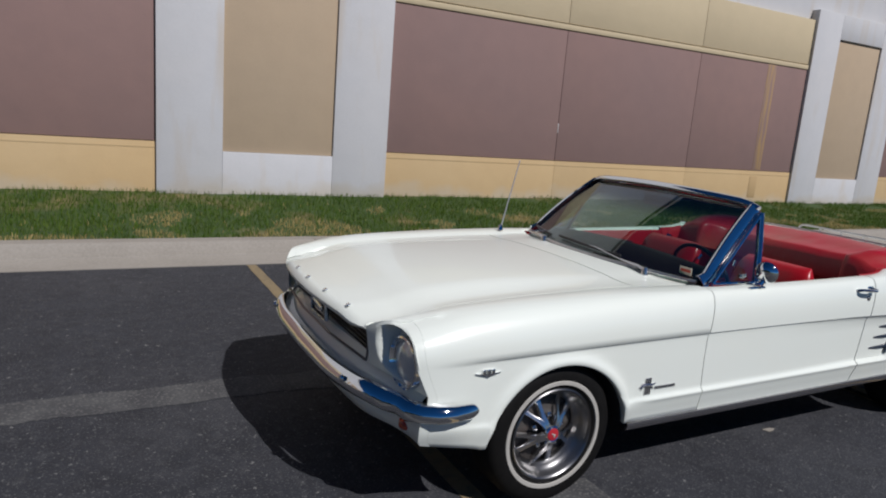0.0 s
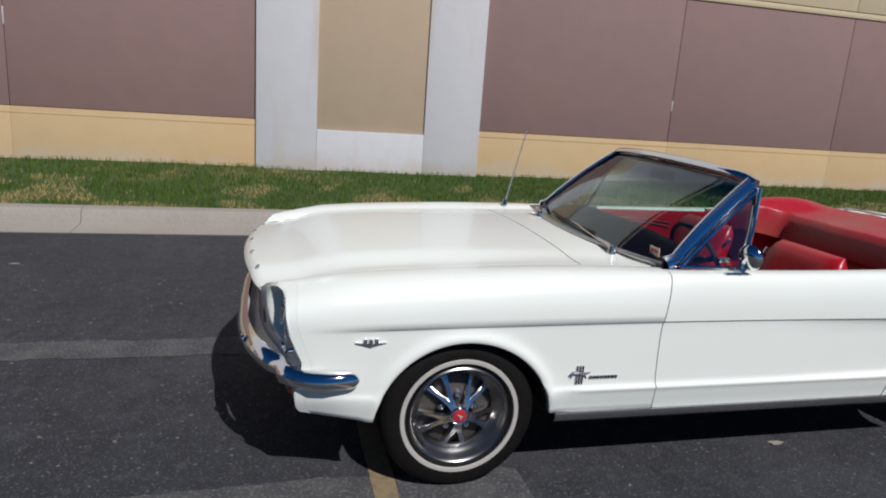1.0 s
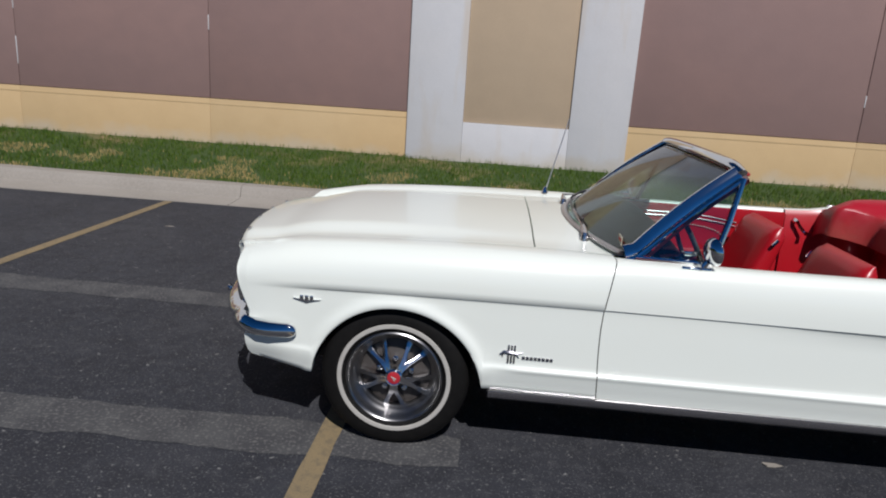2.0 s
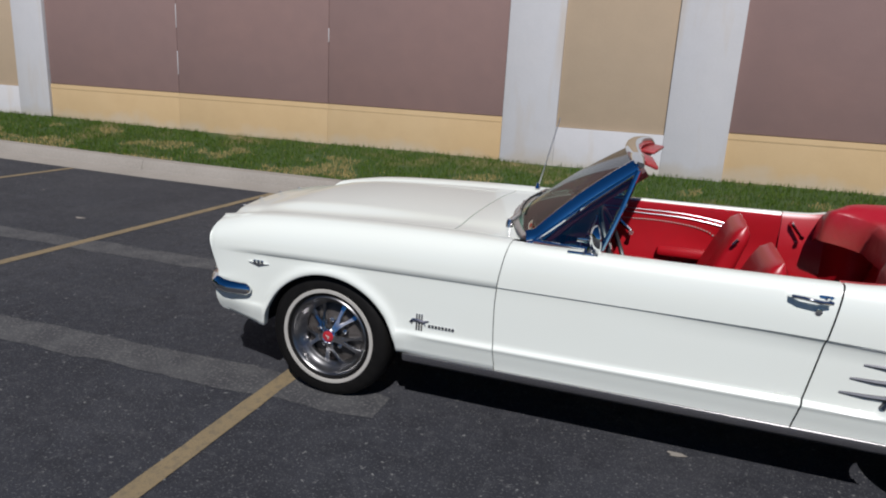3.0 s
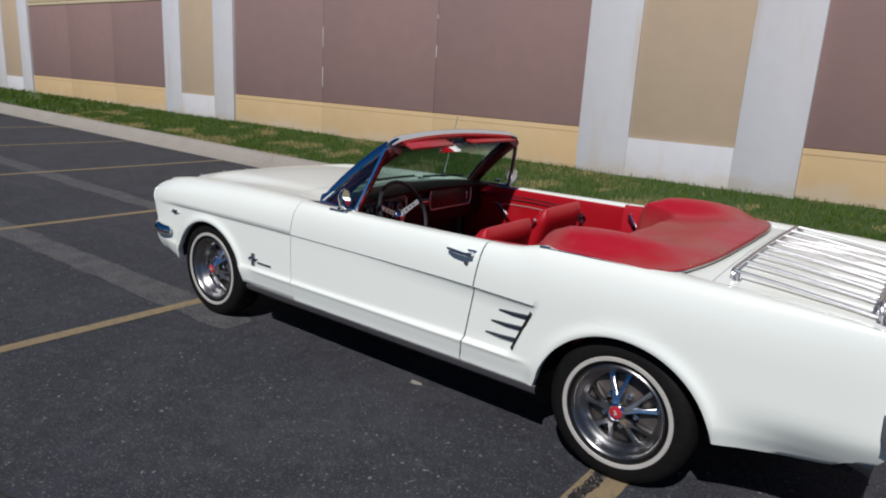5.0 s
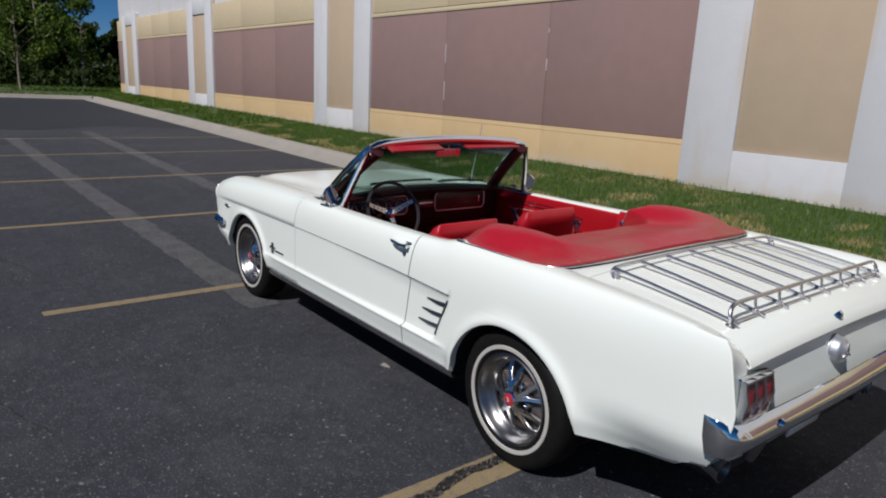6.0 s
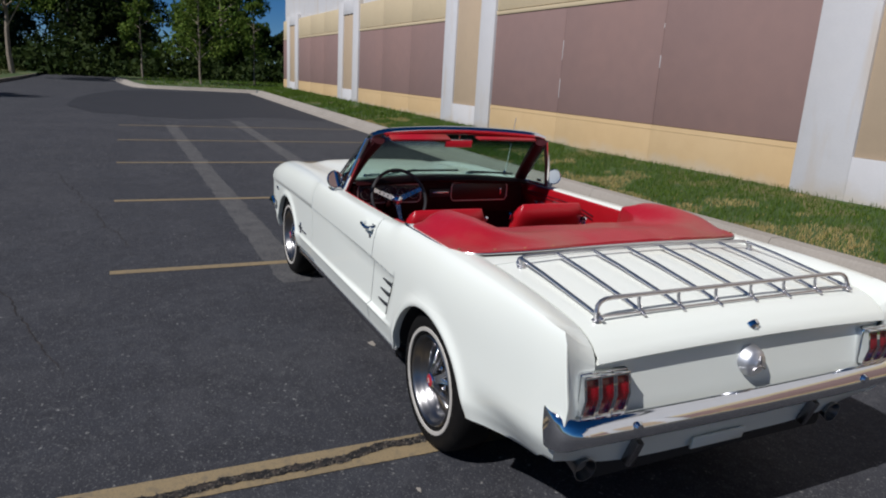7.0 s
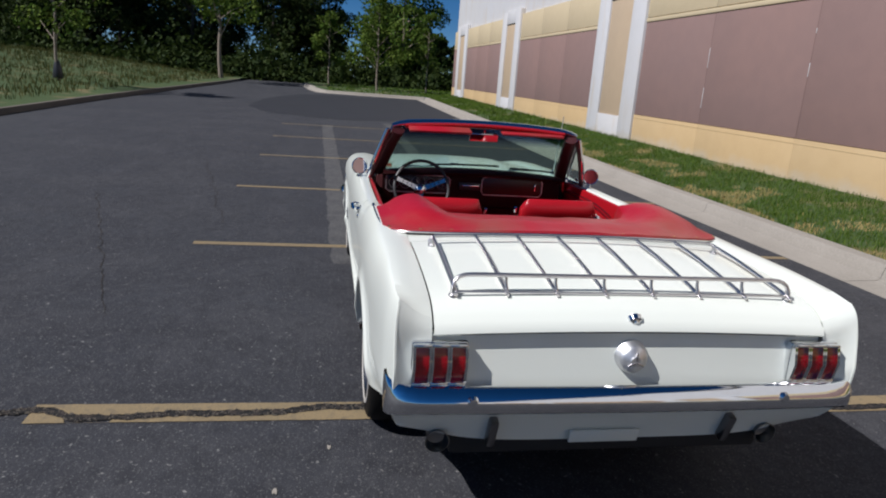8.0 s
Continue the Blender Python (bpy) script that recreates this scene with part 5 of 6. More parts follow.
for side, pivot, (u0, u1) in ((-1, (0.748, -0.478, 0.866), (-0.42, 0.34)), (1, (0.728, 0.325, 0.872), (0.46, 0.95))):
    blade = [glass_pt(u0 + (u1 - u0) * k, 0.055 + 0.02 * k) + Vector((-0.012, 0, 0.012)) for k in span(0, 1, 8)]
    wiper = part("wiper", tube(blade, 0.0048, 6, flat=1.6), BLACK, car, "dark windscreen wiper blade on a metal arm")
    p = Vector(pivot)
    arm = [p + Vector((0, 0, 0.014)), p + Vector((0.004, 0.05, 0.022)), p + Vector((0.010, 0.16, 0.024)), blade[3] + Vector((-0.004, -0.05, 0.008)), blade[3] + Vector((0, 0, 0.004))]
    part("wiper_arm", tube(arm, [0.013, 0.015, 0.011, 0.005, 0.004], 8, flat=0.6), STEEL, wiper)
    part("wiper_pivot", lathe([(0.0, -0.030), (0.012, -0.028), (0.017, -0.010), (0.019, 0.010)], 16, m=Matrix.Translation(p) @ Matrix.Rotation(math.radians(-90), 4, "X")), STEEL, wiper)
part("screen_moulding", tube([glass_pt(u, 0.0) + Vector((-0.010, 0, 0.003)) for u in span(-1.0, 1.0, 27)], 0.015, 8, flat=0.6), BRUSHED, car, "bright moulding along the windscreen's foot")
st = part("windscreen_sticker", block((0.002, 0.075, 0.036), (0.872, -0.612, 0.905), 0, (0, 0, 0)), PAPER, car, "small cream and red inspection sticker")
part("sticker_print", block((0.0025, 0.062, 0.014), (0.872, -0.612, 0.906), 0), STICKER_RED, st)
# aerial
an = part("aerial", tube([(0.652, 0.69, 0.868), (0.70, 0.692, 1.08), (0.752, 0.695, 1.31)], [0.0045, 0.0035, 0.003], 6), AERIAL, car, "thin chrome radio aerial")
part("aerial_base", lathe([(0.0, -0.035), (0.008, -0.034), (0.014, -0.015), (0.018, 0.0)], 16, m=pose(0.652, 0.69, 0.868) @ Matrix.Rotation(math.radians(-90), 4, "X")), CHROME, an)

# ---- interior ----
part("floor_pan", block((1.85, 1.36, 0.03), (1.55, 0, 0.335), 0.005), CARPET, car)
part("firewall", block((0.06, 1.36, 0.42), (0.80, 0, 0.62), 0.01), CARPET, car)
part("tunnel", block((1.5, 0.22, 0.14), (1.45, 0, 0.41), 0.05), CARPET, car)
# dashboard: padded roll, face, dials, glove box
rows = []
for y in span(-0.65, 0.65, 31):
    xb = glass_base(y) + 0.01
    k = (y / 0.69) ** 2
    rows.append([Vector((xb + 0.01, y, 0.868 - 0.01 * k)), Vector((xb + 0.10, y, 0.898 - 0.03 * k)), Vector((1.00, y, 0.927 - 0.04 * k)), Vector((1.08, y, 0.922 - 0.035 * k)), Vector((1.110, y, 0.902 - 0.03 * k)), Vector((1.100, y, 0.884 - 0.02 * k)), Vector((1.035, y, 0.870 - 0.02 * k)), Vector((1.04, y, 0.72)), Vector((1.02, y, 0.66)), Vector((0.95, y, 0.64))])
dash = part("dashboard", sheet(rows, (1, 0, 1), 0.004), VINYL_DARK, car, "dark red padded dashboard")
part("cluster_panel", block((0.012, 0.44, 0.115), (1.046, -0.40, 0.810), 0.005), BLACK, dash)
bm = tube([(1.054, -0.40 + sx * 0.225, 0.810 + sz * 0.06) for sx, sz in ((-1, -0.7), (-1, 0.7), (-0.9, 1), (0.9, 1), (1, 0.7), (1, -0.7), (0.9, -1), (-0.9, -1))], 0.004, 6, closed=True)
part("cluster_trim", bm, AERIAL, dash)
for y, r in ((-0.57, 0.036), (-0.49, 0.036), (-0.40, 0.050), (-0.31, 0.036), (-0.23, 0.036)):
    d = part("dial", lathe([(0, -0.004), (r * 0.92, -0.004), (r * 0.93, -0.012), (r, -0.013), (r, 0.004)], 28, m=pose(1.052, y, 0.813) @ Matrix.Rotation(math.radians(90), 4, "Z")), DIAL, dash)
    part("dial_ring", lathe([(r * 0.94, -0.011), (r * 0.98, -0.016), (r * 1.04, -0.012), (r * 1.04, 0.0)], 28, m=pose(1.052, y, 0.813) @ Matrix.Rotation(math.radians(90), 4, "Z")), AERIAL, dash)
    part("needle", block((0.002, 0.003, r * 1.1), (1.058, y, 0.817), 0, (35, 0, 0)), WHITEWALL, dash)
part("glove_box", block((0.012, 0.46, 0.115), (1.046, 0.285, 0.813), 0.005), WOOD, dash)
bm = tube([(1.054, 0.285 + sx * 0.225, 0.813 + sz * 0.062) for sx, sz in ((-1, -0.6), (-1, 0.6), (-0.93, 1), (0.93, 1), (1, 0.6), (1, -0.6), (0.93, -1), (-0.93, -1))], 0.004, 6, closed=True)
part("glove_box_trim", bm, AERIAL, dash)
part("glove_box_latch", block((0.012, 0.012, 0.045), (1.056, 0.455, 0.813), 0.003), CHROME, dash)
part("radio", block((0.014, 0.17, 0.05), (1.046, -0.02, 0.805), 0.004), BLACK, dash)
part("radio_trim", block((0.016, 0.12, 0.010), (1.05, -0.02, 0.810), 0.003), CHROME, dash)
# steering wheel
SW = pose(1.225, -0.40, 0.81, 0, 0, 0) @ Matrix.Rotation(math.radians(-24), 4, "Y")
rim = [SW @ Vector((0.0, 0.186 * math.cos(a), 0.186 * math.sin(a))) for a in span(0, 2 * math.pi * 39 / 40, 40)]
sw = part("steering_wheel", tube(rim, 0.011, 8, closed=True), BLACK, car, "dark-rimmed steering wheel with drilled chrome spokes")
for ang in (20, 160, 270):
    a = radians(ang)
    bm = bmesh.new()
    d = Vector((0, math.cos(a), math.sin(a)))
    e = Vector((0, -math.sin(a), math.cos(a)))
    rows = [[SW @ (d * r + e * q * wd + Vector((-0.035 + 0.035 * (r / 0.19) ** 1.5, 0, 0))) for q in (-1, 0, 1)] for r, wd in ((0.03, 0.017), (0.08, 0.014), (0.14, 0.012), (0.182, 0.015))]
    o = part("spoke", sheet(rows, (1, 0, 0.3), 0.004), STEEL, sw)
    for r in (0.07, 0.10, 0.13):
        part("spoke_hole", lathe([(0.0, -0.001), (0.0055, 0.0)], 12, m=SW @ Matrix.Translation(d * r + Vector((-0.035 + 0.035 * (r / 0.19) ** 1.5 + 0.002, 0, 0))) @ Matrix.Rotation(math.radians(90), 4, "Z")), BLACK, sw)
part("horn_hub", lathe([(0.0, -0.022), (0.02, -0.020), (0.032, -0.010), (0.038, 0.01), (0.03, 0.05)], 24, m=SW @ Matrix.Translation((-0.03, 0, 0)) @ Matrix.Rotation(math.radians(90), 4, "Z")), CHROME, sw)
part("steering_column", tube([SW @ Vector((-0.04, 0, 0)), SW @ Vector((-0.35, 0, 0))], 0.03, 12), VINYL_DARK, car)


# seats: pleated cushions and rounded backs
def cushion(x0, x1, y0, y1, z, thick, pleats=9, tilt=0.0, name="seat", parent=None, label=""):
    n = 4 * pleats + 1
    rows = []
    for i, y in enumerate(span(y0, y1, n)):
        u = (y - y0) / (y1 - y0) * 2 - 1
        edge = smooth(1.0, 0.82, abs(u))
        r = []
        for x in span(x0, x1, 12):
            w = (x - x0) / (x1 - x0) * 2 - 1
            e2 = smooth(1.0, 0.8, abs(w))
            groove = 0.006 * (abs(math.sin(math.pi * (u * 0.5 + 0.5) * pleats)) ** 0.5) if abs(u) < 0.8 and abs(w) < 0.8 else 0.004
            r.append(Vector((x, y, z + tilt * (x - x0) - thick * 0.55 + thick * 0.5 * math.sqrt(max(0.0, edge)) * math.sqrt(max(0.0, e2)) + groove)))
        r = [Vector((x0, y, z - thick))] + r + [Vector((x1, y, z - thick))]
        rows.append(r)
    return part(name, sheet(rows, (0, 0, 1), 0.01), VINYL, parent, label, angle=50)


def backrest(xb, zb, xt, zt, yc, half, depth, parent, pleats=7, label=""):
    d = Vector((xt - xb, 0, zt - zb))
    nrm = Vector((-d.z, 0, d.x)).normalized()
    ring = []
    for k in span(0, 1, 14):
        c = Vector((xb, yc, zb)) + d * k
        wd = half * (1.0 - 0.10 * k - 0.10 * smooth(0.85, 1.0, k))
        th = depth * (1 - 0.35 * k) * math.sqrt(max(0.03, 1 - max(0, (k - 0.86) / 0.14) ** 2))
        pts = []
        m = 36
        for j in range(m):
            a = 2 * math.pi * j / m
            ca, sa = math.cos(a), math.sin(a)
            px = (abs(ca) ** 0.45) * (1 if ca > 0 else -1) * wd
            pz = (abs(sa) ** 0.6) * (1 if sa > 0 else -1) * th
            if pz > 0 and 0.15 < k < 0.8 and abs(px) < wd * 0.78:
                pz += 0.006 * abs(math.sin(px / wd * math.pi * pleats / 1.6))
            pts.append(c + Vector((0, px, 0)) + nrm * pz)
        ring.append(pts)
    bm = bmesh.new()
    vs = [[bm.verts.new(p) for p in r] for r in ring]
    for a, b in zip(vs, vs[1:]):
        for j in range(len(a)):
            bm.faces.new((a[j], a[(j + 1) % len(a)], b[(j + 1) % len(a)], b[j]))
    bm.faces.new(vs[-1])
    bm.faces.new(vs[0][::-1])
    return part("backrest", bm, VINYL, parent, label, angle=55, fix=True)


for s, back in ((-1, 0.0), (1, -0.075)):
    seat = cushion(1.30 + back, 1.80 + back, s * 0.37 - 0.26, s * 0.37 + 0.26, 0.56, 0.17, 9, -0.06, "front_seat", car, "red pleated vinyl front bucket seat")
    backrest(1.75 + back, 0.46, 1.90 + back, 0.868, s * 0.37, 0.262, 0.075, seat)
    part("seat_trim", tube([(1.815 + back, s * 0.37 + 0.255, 0.50), (1.865 + back, s * 0.37 + 0.25, 0.66), (1.895 + back, s * 0.37 + 0.23, 0.79)], 0.007, 6), CHROME, seat)
    part("hinge_cap", lathe([(0.0, -0.016), (0.016, -0.014), (0.026, -0.004), (0.028, 0.008)], 18, m=Matrix.Translation((1.918 + back, s * 0.37 + s * 0.245, 0.760)) @ Matrix.Rotation(math.radians(0 if s < 0 else 180), 4, "Z")), CHROME, seat)
    part("hinge_link", tube([(1.918 + back, s * 0.37 + s * 0.245, 0.76), (1.902 + back, s * 0.37 + s * 0.25, 0.66), (1.870 + back, s * 0.37 + s * 0.25, 0.54)], [0.016, 0.011, 0.011], 8), CHROME, seat)
    part("seat_lever", tube([(1.845 + back, s * 0.37 - s * 0.262, 0.78), (1.865 + back, s * 0.37 - s * 0.268, 0.81)], 0.009, 8), CHROME, seat)
rear = cushion(2.12, 2.50, -0.55, 0.55, 0.56, 0.16, 15, -0.1, "rear_seat", car, "red pleated vinyl rear bench")
rows = []
for y in span(-0.56, 0.56, 61):
    g = 0.006 * abs(math.sin(y * 26))
    rows.append([Vector((2.46 - g, y, 0.50)), Vector((2.50 - g, y, 0.62)), Vector((2.54 - g, y, 0.76)), Vector((2.565, y, 0.83)), Vector((2.60, y, 0.852)), Vector((2.70, y, 0.855))])
part("backrest", sheet(rows, (-1, 0, 1), 0.01), VINYL, rear)
part("console", block((0.55, 0.16, 0.14), (1.55, 0, 0.50), 0.03), BLACK, car)
part("shift_lever", tube([(1.38, 0, 0.52), (1.36, 0, 0.66)], 0.007, 8), CHROME, car)

# door trim panels and rear side trims
for s in (-1, 1):
    rows = [[Vector((x, s * y, z)) for y, z in ((0.750, 0.846), (0.742, 0.855), (0.730, 0.848), (0.724, 0.80), (0.735, 0.72), (0.735, 0.60), (0.725, 0.56), (0.72, 0.36))] for x in span(0.86, 2.06, 25)]
    tr = part("door_trim", sheet(rows, (0, -s, 0), 0.006), VINYL, doors[s], "red vinyl inner door panel with bright trim")
    for dz in (0.0, 0.022):
        part("trim_strip", tube([(x, s * 0.722, 0.808 - dz - 0.05 * smooth(1.35, 1.95, x) ** 2) for x in span(0.98, 1.79, 16)], 0.0028, 6), DARK_METAL, tr)
    bead_line = curve((1.10, 0.742), (1.4, 0.750), (1.58, 0.738), (1.68, 0.715), (1.73, 0.685))
    bm = bmesh.new()
    for x in span(1.10, 1.73, 38):
        block((0.010, 0.006, 0.007), (x, s * 0.7285, bead_line(x)), 0.002, bm=bm)
    part("trim_piping", bm, WHITEWALL, tr, "row of pale stitched beads")
    part("arm_rest", block((0.42, 0.06, 0.055), (1.62, s * 0.695, 0.575), 0.02), VINYL, tr)
    part("window_crank", tube([(1.17, s * 0.725, 0.735), (1.172, s * 0.70, 0.735), (1.215, s * 0.695, 0.70), (1.25, s * 0.69, 0.672), (1.252, s * 0.655, 0.67)], [0.020, 0.015, 0.012, 0.012, 0.016], 10), STEEL, tr)
    rows = [[Vector((x, s * (0.775 - 0.12 * smooth(2.28, 2.42, x)), BELT(x) - 0.004 - 0.03 * smooth(2.28, 2.42, x))), Vector((x, s * (0.745 - 0.13 * smooth(2.28, 2.42, x)), BELT(x) + 0.0 - 0.03 * smooth(2.28, 2.42, x))), Vector((x, s * (0.725 - 0.14 * smooth(2.28, 2.42, x)), BELT(x) - 0.03)), Vector((x, s * (0.71 - 0.14 * smooth(2.28, 2.42, x)), 0.62)), Vector((x, s * (0.70 - 0.14 * smooth(2.28, 2.42, x)), 0.38))] for x in span(2.062, 2.62, 18)]
    qt = part("quarter_trim", sheet(rows, (0, -s, 0), 0.006), VINYL, car, "red vinyl rear side panel")
    part("window_crank", tube([(2.115, s * 0.716, 0.815), (2.117, s * 0.692, 0.815), (2.14, s * 0.688, 0.785), (2.165, s * 0.68, 0.755), (2.167, s * 0.655, 0.753)], [0.017, 0.012, 0.010, 0.010, 0.013], 8), CHROME, qt)
    # door handle, badges, side scoop
    dh = part("door_handle", tube([(1.895, s * 0.852, 0.815), (1.90, s * 0.878, 0.822), (1.93, s * 0.890, 0.822), (1.99, s * 0.890, 0.815), (2.025, s * 0.875, 0.813)], [0.012, 0.011, 0.011, 0.012, 0.013], 10, flat=0.75), CHROME, doors[s], "chrome push-button door handle")
    part("handle_plate", block((0.055, 0.008, 0.036), (2.010, s * 0.849, 0.814), 0.008), CHROME, dh)
    part("push_button", lathe([(0.0, -0.03), (0.010, -0.029), (0.012, 0.0)], 16, m=pose(2.016, s * 0.856, 0.815) @ (Matrix.Identity(4) if s < 0 else Matrix.Rotation(math.pi, 4, "Z"))), CHROME, dh)
    part("key_lock", lathe([(0.0, -0.012), (0.012, -0.010), (0.016, 0.0)], 16, m=pose(1.992, s * 0.858, 0.770) @ (Matrix.Identity(4) if s < 0 else Matrix.Rotation(math.pi, 4, "Z"))), CHROME, dh)
    yb = lambda x, z: s * (side_y(x, z) + 0.003)
    bm = bmesh.new()
    for x in (0.452, 0.464, 0.476):
        block((0.0075, 0.006, 0.076), (x, yb(x, 0.466), 0.466), 0.002, bm=bm)
    tube([(0.420, yb(0.42, 0.46), 0.462), (0.434, yb(0.43, 0.47), 0.474), (0.460, yb(0.46, 0.47), 0.474), (0.485, yb(0.48, 0.47), 0.470), (0.508, yb(0.51, 0.47), 0.476)], [0.004, 0.007, 0.008, 0.006, 0.002], 6, bm)
    tube([(0.434, yb(0.43, 0.47), 0.474), (0.428, yb(0.43, 0.46), 0.452)], [0.004, 0.002], 6, bm)
    tube([(0.480, yb(0.48, 0.47), 0.470), (0.494, yb(0.49, 0.46), 0.452)], [0.004, 0.002], 6, bm)
    part("fender_badge", bm, BADGE, car, "small chrome tri-bar fender badge")
    bm = bmesh.new()
    for k in range(8):
        block((0.0115, 0.005, 0.012), (0.512 + 0.0155 * k, yb(0.55, 0.456), 0.455), 0.001, bm=bm)
    part("script_badge", bm, BADGE, car)
    bm = prism([(-0.412, 0.621), (-0.357, 0.617), (-0.300, 0.620), (-0.345, 0.609), (-0.357, 0.604), (-0.369, 0.609)], yb(-0.355, 0.62) - s * 0.004, yb(-0.355, 0.62) + s * 0.004)
    for k in (-1, 0, 1):
        block((0.016, 0.010, 0.018), (-0.357 + 0.020 * k, yb(-0.355, 0.62), 0.626), 0.004, bm=bm)
    part("engine_badge", bm, CHROME, car, "chrome engine badge with raised digits")
    # scoop trim: slanted bar with three forward spears
    top, bot = (2.338, 0.622), (2.258, 0.440)
    ys = s * (WIDE(2.3) - 0.018)
    trim = part("scoop_trim", tube([(bot[0], ys, bot[1]), (top[0], ys, top[1])], 0.016, 8, flat=0.8), DARK_METAL, car, "slanted chrome trim with three spears before the rear wheel")
    for k, (dx, z) in enumerate(((-0.155, 0.598), (-0.165, 0.540), (-0.165, 0.480))):
        xe = bot[0] + (top[0] - bot[0]) * (z - bot[1]) / (top[1] - bot[1])
        part("spear", tube([(xe, ys, z), (xe + dx * 0.5, ys + s * 0.002, z - 0.002), (xe + dx, ys - s * 0.004, z - 0.004)], [0.0115, 0.009, 0.006], 8, flat=0.9), DARK_METAL, trim)

# ---- roof boot cover: red vinyl over the folded roof ----
def boot_front(y):
    return 2.47 - 0.20 * smooth(0.44, 0.60, abs(y))


BOOT_BACK = curve((0.0, 2.957), (0.3, 2.950), (0.5, 2.932), (0.65, 2.902), (0.72, 2.880), (0.76, 2.848), (0.78, 2.815), (0.80, 2.76))


def boot_rear(y):
    return BOOT_BACK(abs(y))


def boot_edge(y):
    return 0.892 + 0.030 * (1 - (y / 0.8) ** 2)


rows = []
for y in span(-0.795, 0.795, 57):
    a = abs(y)
    x0, x1 = boot_front(y), boot_rear(y)
    side = smooth(0.795, 0.70, a)
    arm = smooth(0.42, 0.62, a)
    r = []
    for k, t in enumerate(span(0, 1, 16)):
        x = x0 + (x1 - x0) * t
        base = 0.902 + 0.030 * (1 - (y / 0.8) ** 2) * smooth(2.45, 2.9, x) + 0.004 * smooth(0.7, 0.3, a)
        lift = (0.020 + 0.060 * math.exp(-((a - 0.62) / 0.11) ** 2)) * math.sin(math.pi * min(1, 0.16 + 0.84 * t) ** 1.0) ** 0.7 * smooth(1.0, 0.72, t) if t < 1 else 0
        lift *= (0.15 + 0.85 * side) * (1 - 0.35 * arm * smooth(0.14, 0.0, t))
        lift -= 0.020 * smooth(0.69, 0.52, a) * smooth(0.55, 0.42, a - 0.02) * smooth(0.7, 0.2, t)
        fold = 0.005 * noise.noise((x * 7, y * 9, 0.4))
        r.append(Vector((x, y * (1 - 0.10 * smooth(2.40, 2.24, x)), base + lift + fold * side - 0.012 * smooth(2.40, 2.24, x) * (1 - side))))
    drop = 0.05 if a > 0.5 else 0.04
    yf = r[0].y
    r = [Vector((x0 - 0.045, yf, r[0].z - 0.16)), Vector((x0 - 0.030, yf, r[0].z - drop)), Vector((x0 - 0.016, yf, r[0].z - 0.020)), Vector((x0 - 0.006, yf, r[0].z - 0.004))] + r + [Vector((x1 + 0.004, y, boot_edge(y)))]
    rows.append(r)
rows = [[p + Vector((0, 0, -0.10)) for p in rows[0]]] + rows + [[p + Vector((0, 0, -0.10)) for p in rows[-1]]]
boot = part("boot_cover", sheet(rows, (0, 0, 1), 0.005), VINYL_SHEEN, car, "red vinyl boot cover stretched over the folded roof", angle=60)
edge = [(boot_rear(y) + 0.006, y, boot_edge(y) + 0.002) for y in span(-0.80, 0.80, 41)]
edge = [(2.33, -0.806, 0.897), (2.5, -0.806, 0.899)] + edge + [(2.5, 0.806, 0.899), (2.33, 0.806, 0.897)]
part("boot_moulding", tube(edge, 0.0042, 6), STEEL, boot, "bright moulding along the cover's edge")
for s in (-1, 1):
    part("moulding_tip", block((0.05, 0.014, 0.012), (2.345, s * 0.806, 0.902), 0.004), CHROME, boot)
snap = finish("snap", lathe([(0, -0.005), (0.006, -0.004), (0.007, 0.0)], 10, m=Matrix.Rotation(math.radians(-90), 4, "X")), BRASS)
for y in span(-0.77, 0.77, 13):
    o = part("snap", snap, BRASS, boot)
    o.location = (boot_rear(y) - 0.014, y, boot_edge(y) + 0.010)

# the cabin sits a little towards the driver's side
def nearer(x, y):
    shift = 0.020 * smooth(0.70, 0.95, x) * (1 - 0.6 * smooth(2.9, 3.3, x))
    return y - shift * max(0.0, y + 0.868) / 0.868


for ob in car.children_recursive:
    if ob.name.split(".")[0] == "wheel" or ob.parent.name.split(".")[0] == "wheel":
        continue
    if ob.data.users > 1:
        ob.location.y = nearer(ob.location.x, ob.location.y)
    else:
        for v in ob.data.vertices:
            v.co.y = nearer(v.co.x, v.co.y)

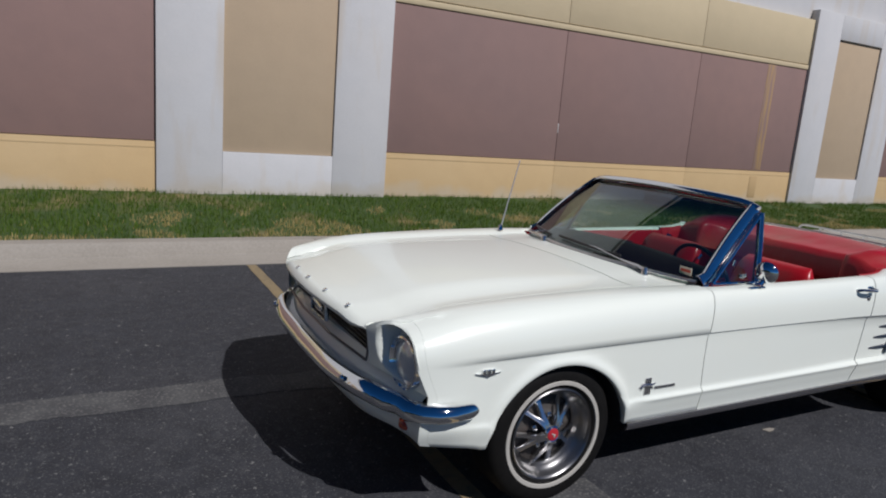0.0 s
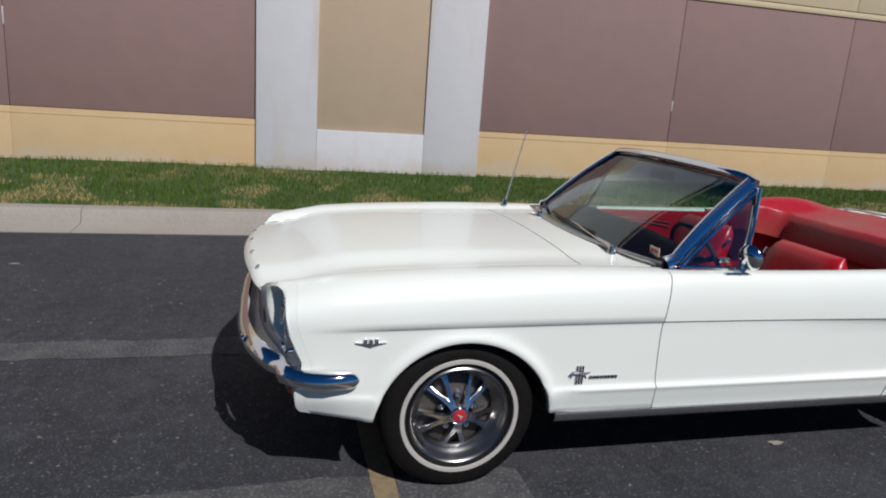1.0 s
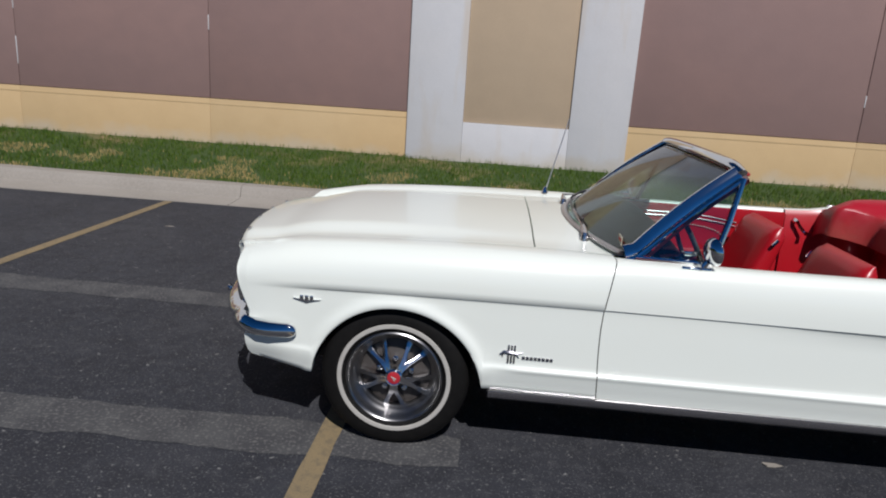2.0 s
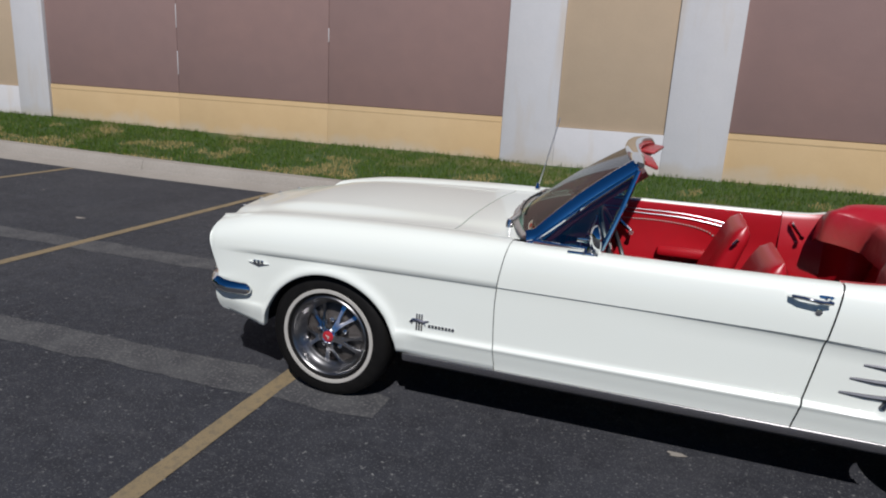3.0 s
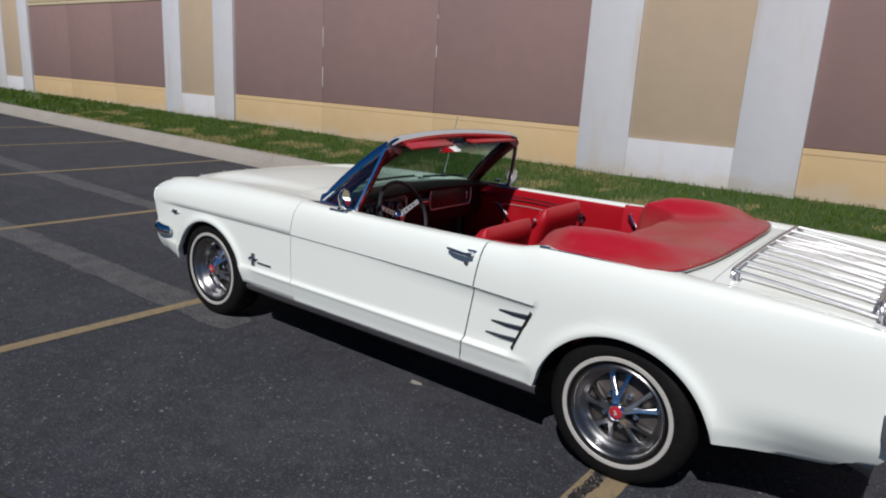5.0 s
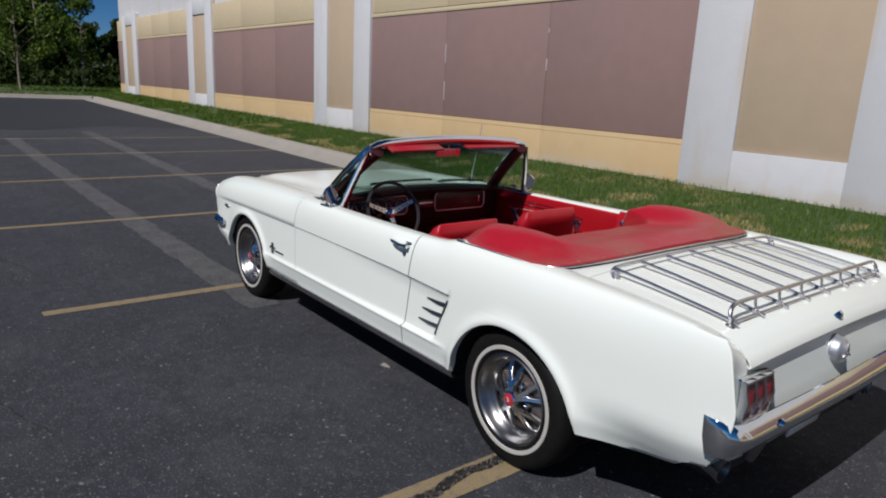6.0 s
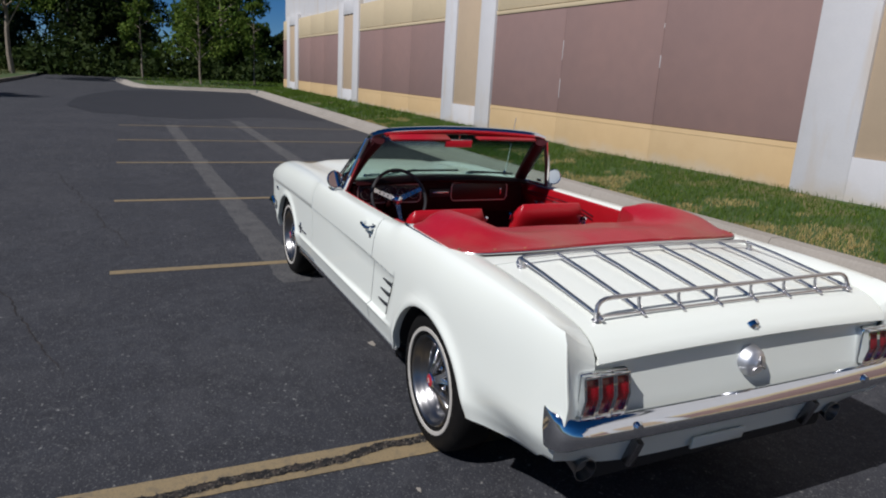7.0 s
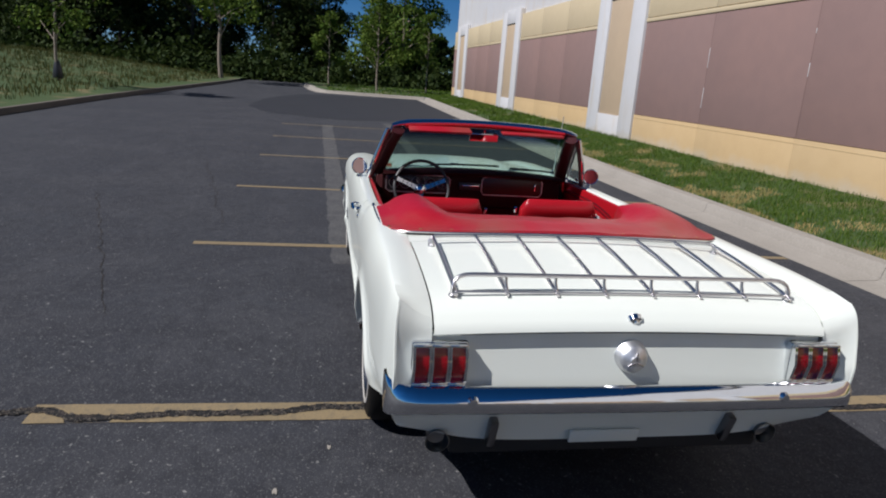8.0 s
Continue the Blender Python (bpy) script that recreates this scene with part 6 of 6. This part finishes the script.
# ---- trees ----
tree((-35.5, 1.9, rise(-36)), 5.6, 3.4, 0.06, 1.3, 2600, 0.10, LEAF, "young green tree with a pale slim trunk behind the kerb", 1)
tree((-37.0, 5.1, rise(-37)), 4.9, 1.9, 0.05, 1.5, 1500, 0.09, LEAF, "slim young light-green tree on the lawn", 2)
tree((-42.0, -0.9, rise(-42)), 4.9, 2.2, 0.06, 1.5, 1500, 0.10, LEAF, "young green tree on the far lawn", 3)
tree((-38.0, -7.4, rise(-38) + 0.2), 8.0, 6.0, 0.13, 1.7, 4000, 0.13, LEAF, "broad green tree beside the car park edge", 4)
tree((-20.5, -10.3, rise(-20) + 0.4), 5.6, 3.4, 0.06, 1.6, 2200, 0.09, LEAF, "young staked tree with a watering bag at its foot", 5)
woods_rng = np.random.default_rng(11)
k = 0
for row, (x, n) in enumerate(((-52, 14), (-58, 14), (-65, 13))):
    for i in range(n):
        y = -50 + 64 * (i + woods_rng.uniform(0.1, 0.9)) / n + (2 if row else 0)
        y = min(y, 11.5)
        x = max(x, -56) if y > 2 else x
        h = woods_rng.uniform(11, 15.5) * (0.34 if y > 7 else 0.5 if y > -2 else 0.9)
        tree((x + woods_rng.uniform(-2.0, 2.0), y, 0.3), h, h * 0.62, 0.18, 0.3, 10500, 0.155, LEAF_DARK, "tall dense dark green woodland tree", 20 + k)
        k += 1
tree((-52.5, 5.2, 0.3), 10.1, 6.3, 0.2, 1.5, 9000, 0.14, LEAF, "tall broad green tree rising behind the lawn", 61)
# undergrowth
verts, faces = [], []
for _ in range(26000):
    y = rng.uniform(-45, 14)
    x = -47.5 + rng.normal(0, 1.5)
    z = 0.4 + abs(rng.normal(0, 1.5)) * (0.6 + 0.5 * noise.noise((y * 0.3, 0, 0)))
    a, b = Vector(rng.normal(0, 1, 3)).normalized() * 0.22, Vector(rng.normal(0, 1, 3)).normalized() * 0.14
    p = Vector((x, y, z))
    k = len(verts)
    verts += [tuple(p - a), tuple(p - b), tuple(p + a), tuple(p + b)]
    faces.append((k, k + 1, k + 2, k + 3))
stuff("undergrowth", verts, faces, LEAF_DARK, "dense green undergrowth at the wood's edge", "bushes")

# watering bag strapped round the foot of the young tree
bag_at = (-20.5, -10.3, rise(-20) + 0.4)
bag = solid("watering_bag", lathe([(0.0, -0.58), (0.06, -0.57), (0.09, -0.5), (0.14, -0.25), (0.17, 0.0), (0.16, 0.03)], 14, m=Matrix.Translation(bag_at) @ Matrix.Rotation(math.radians(-90), 4, "X")), BLACK, "dark green-black watering bag round a young tree's foot", "watering bag")
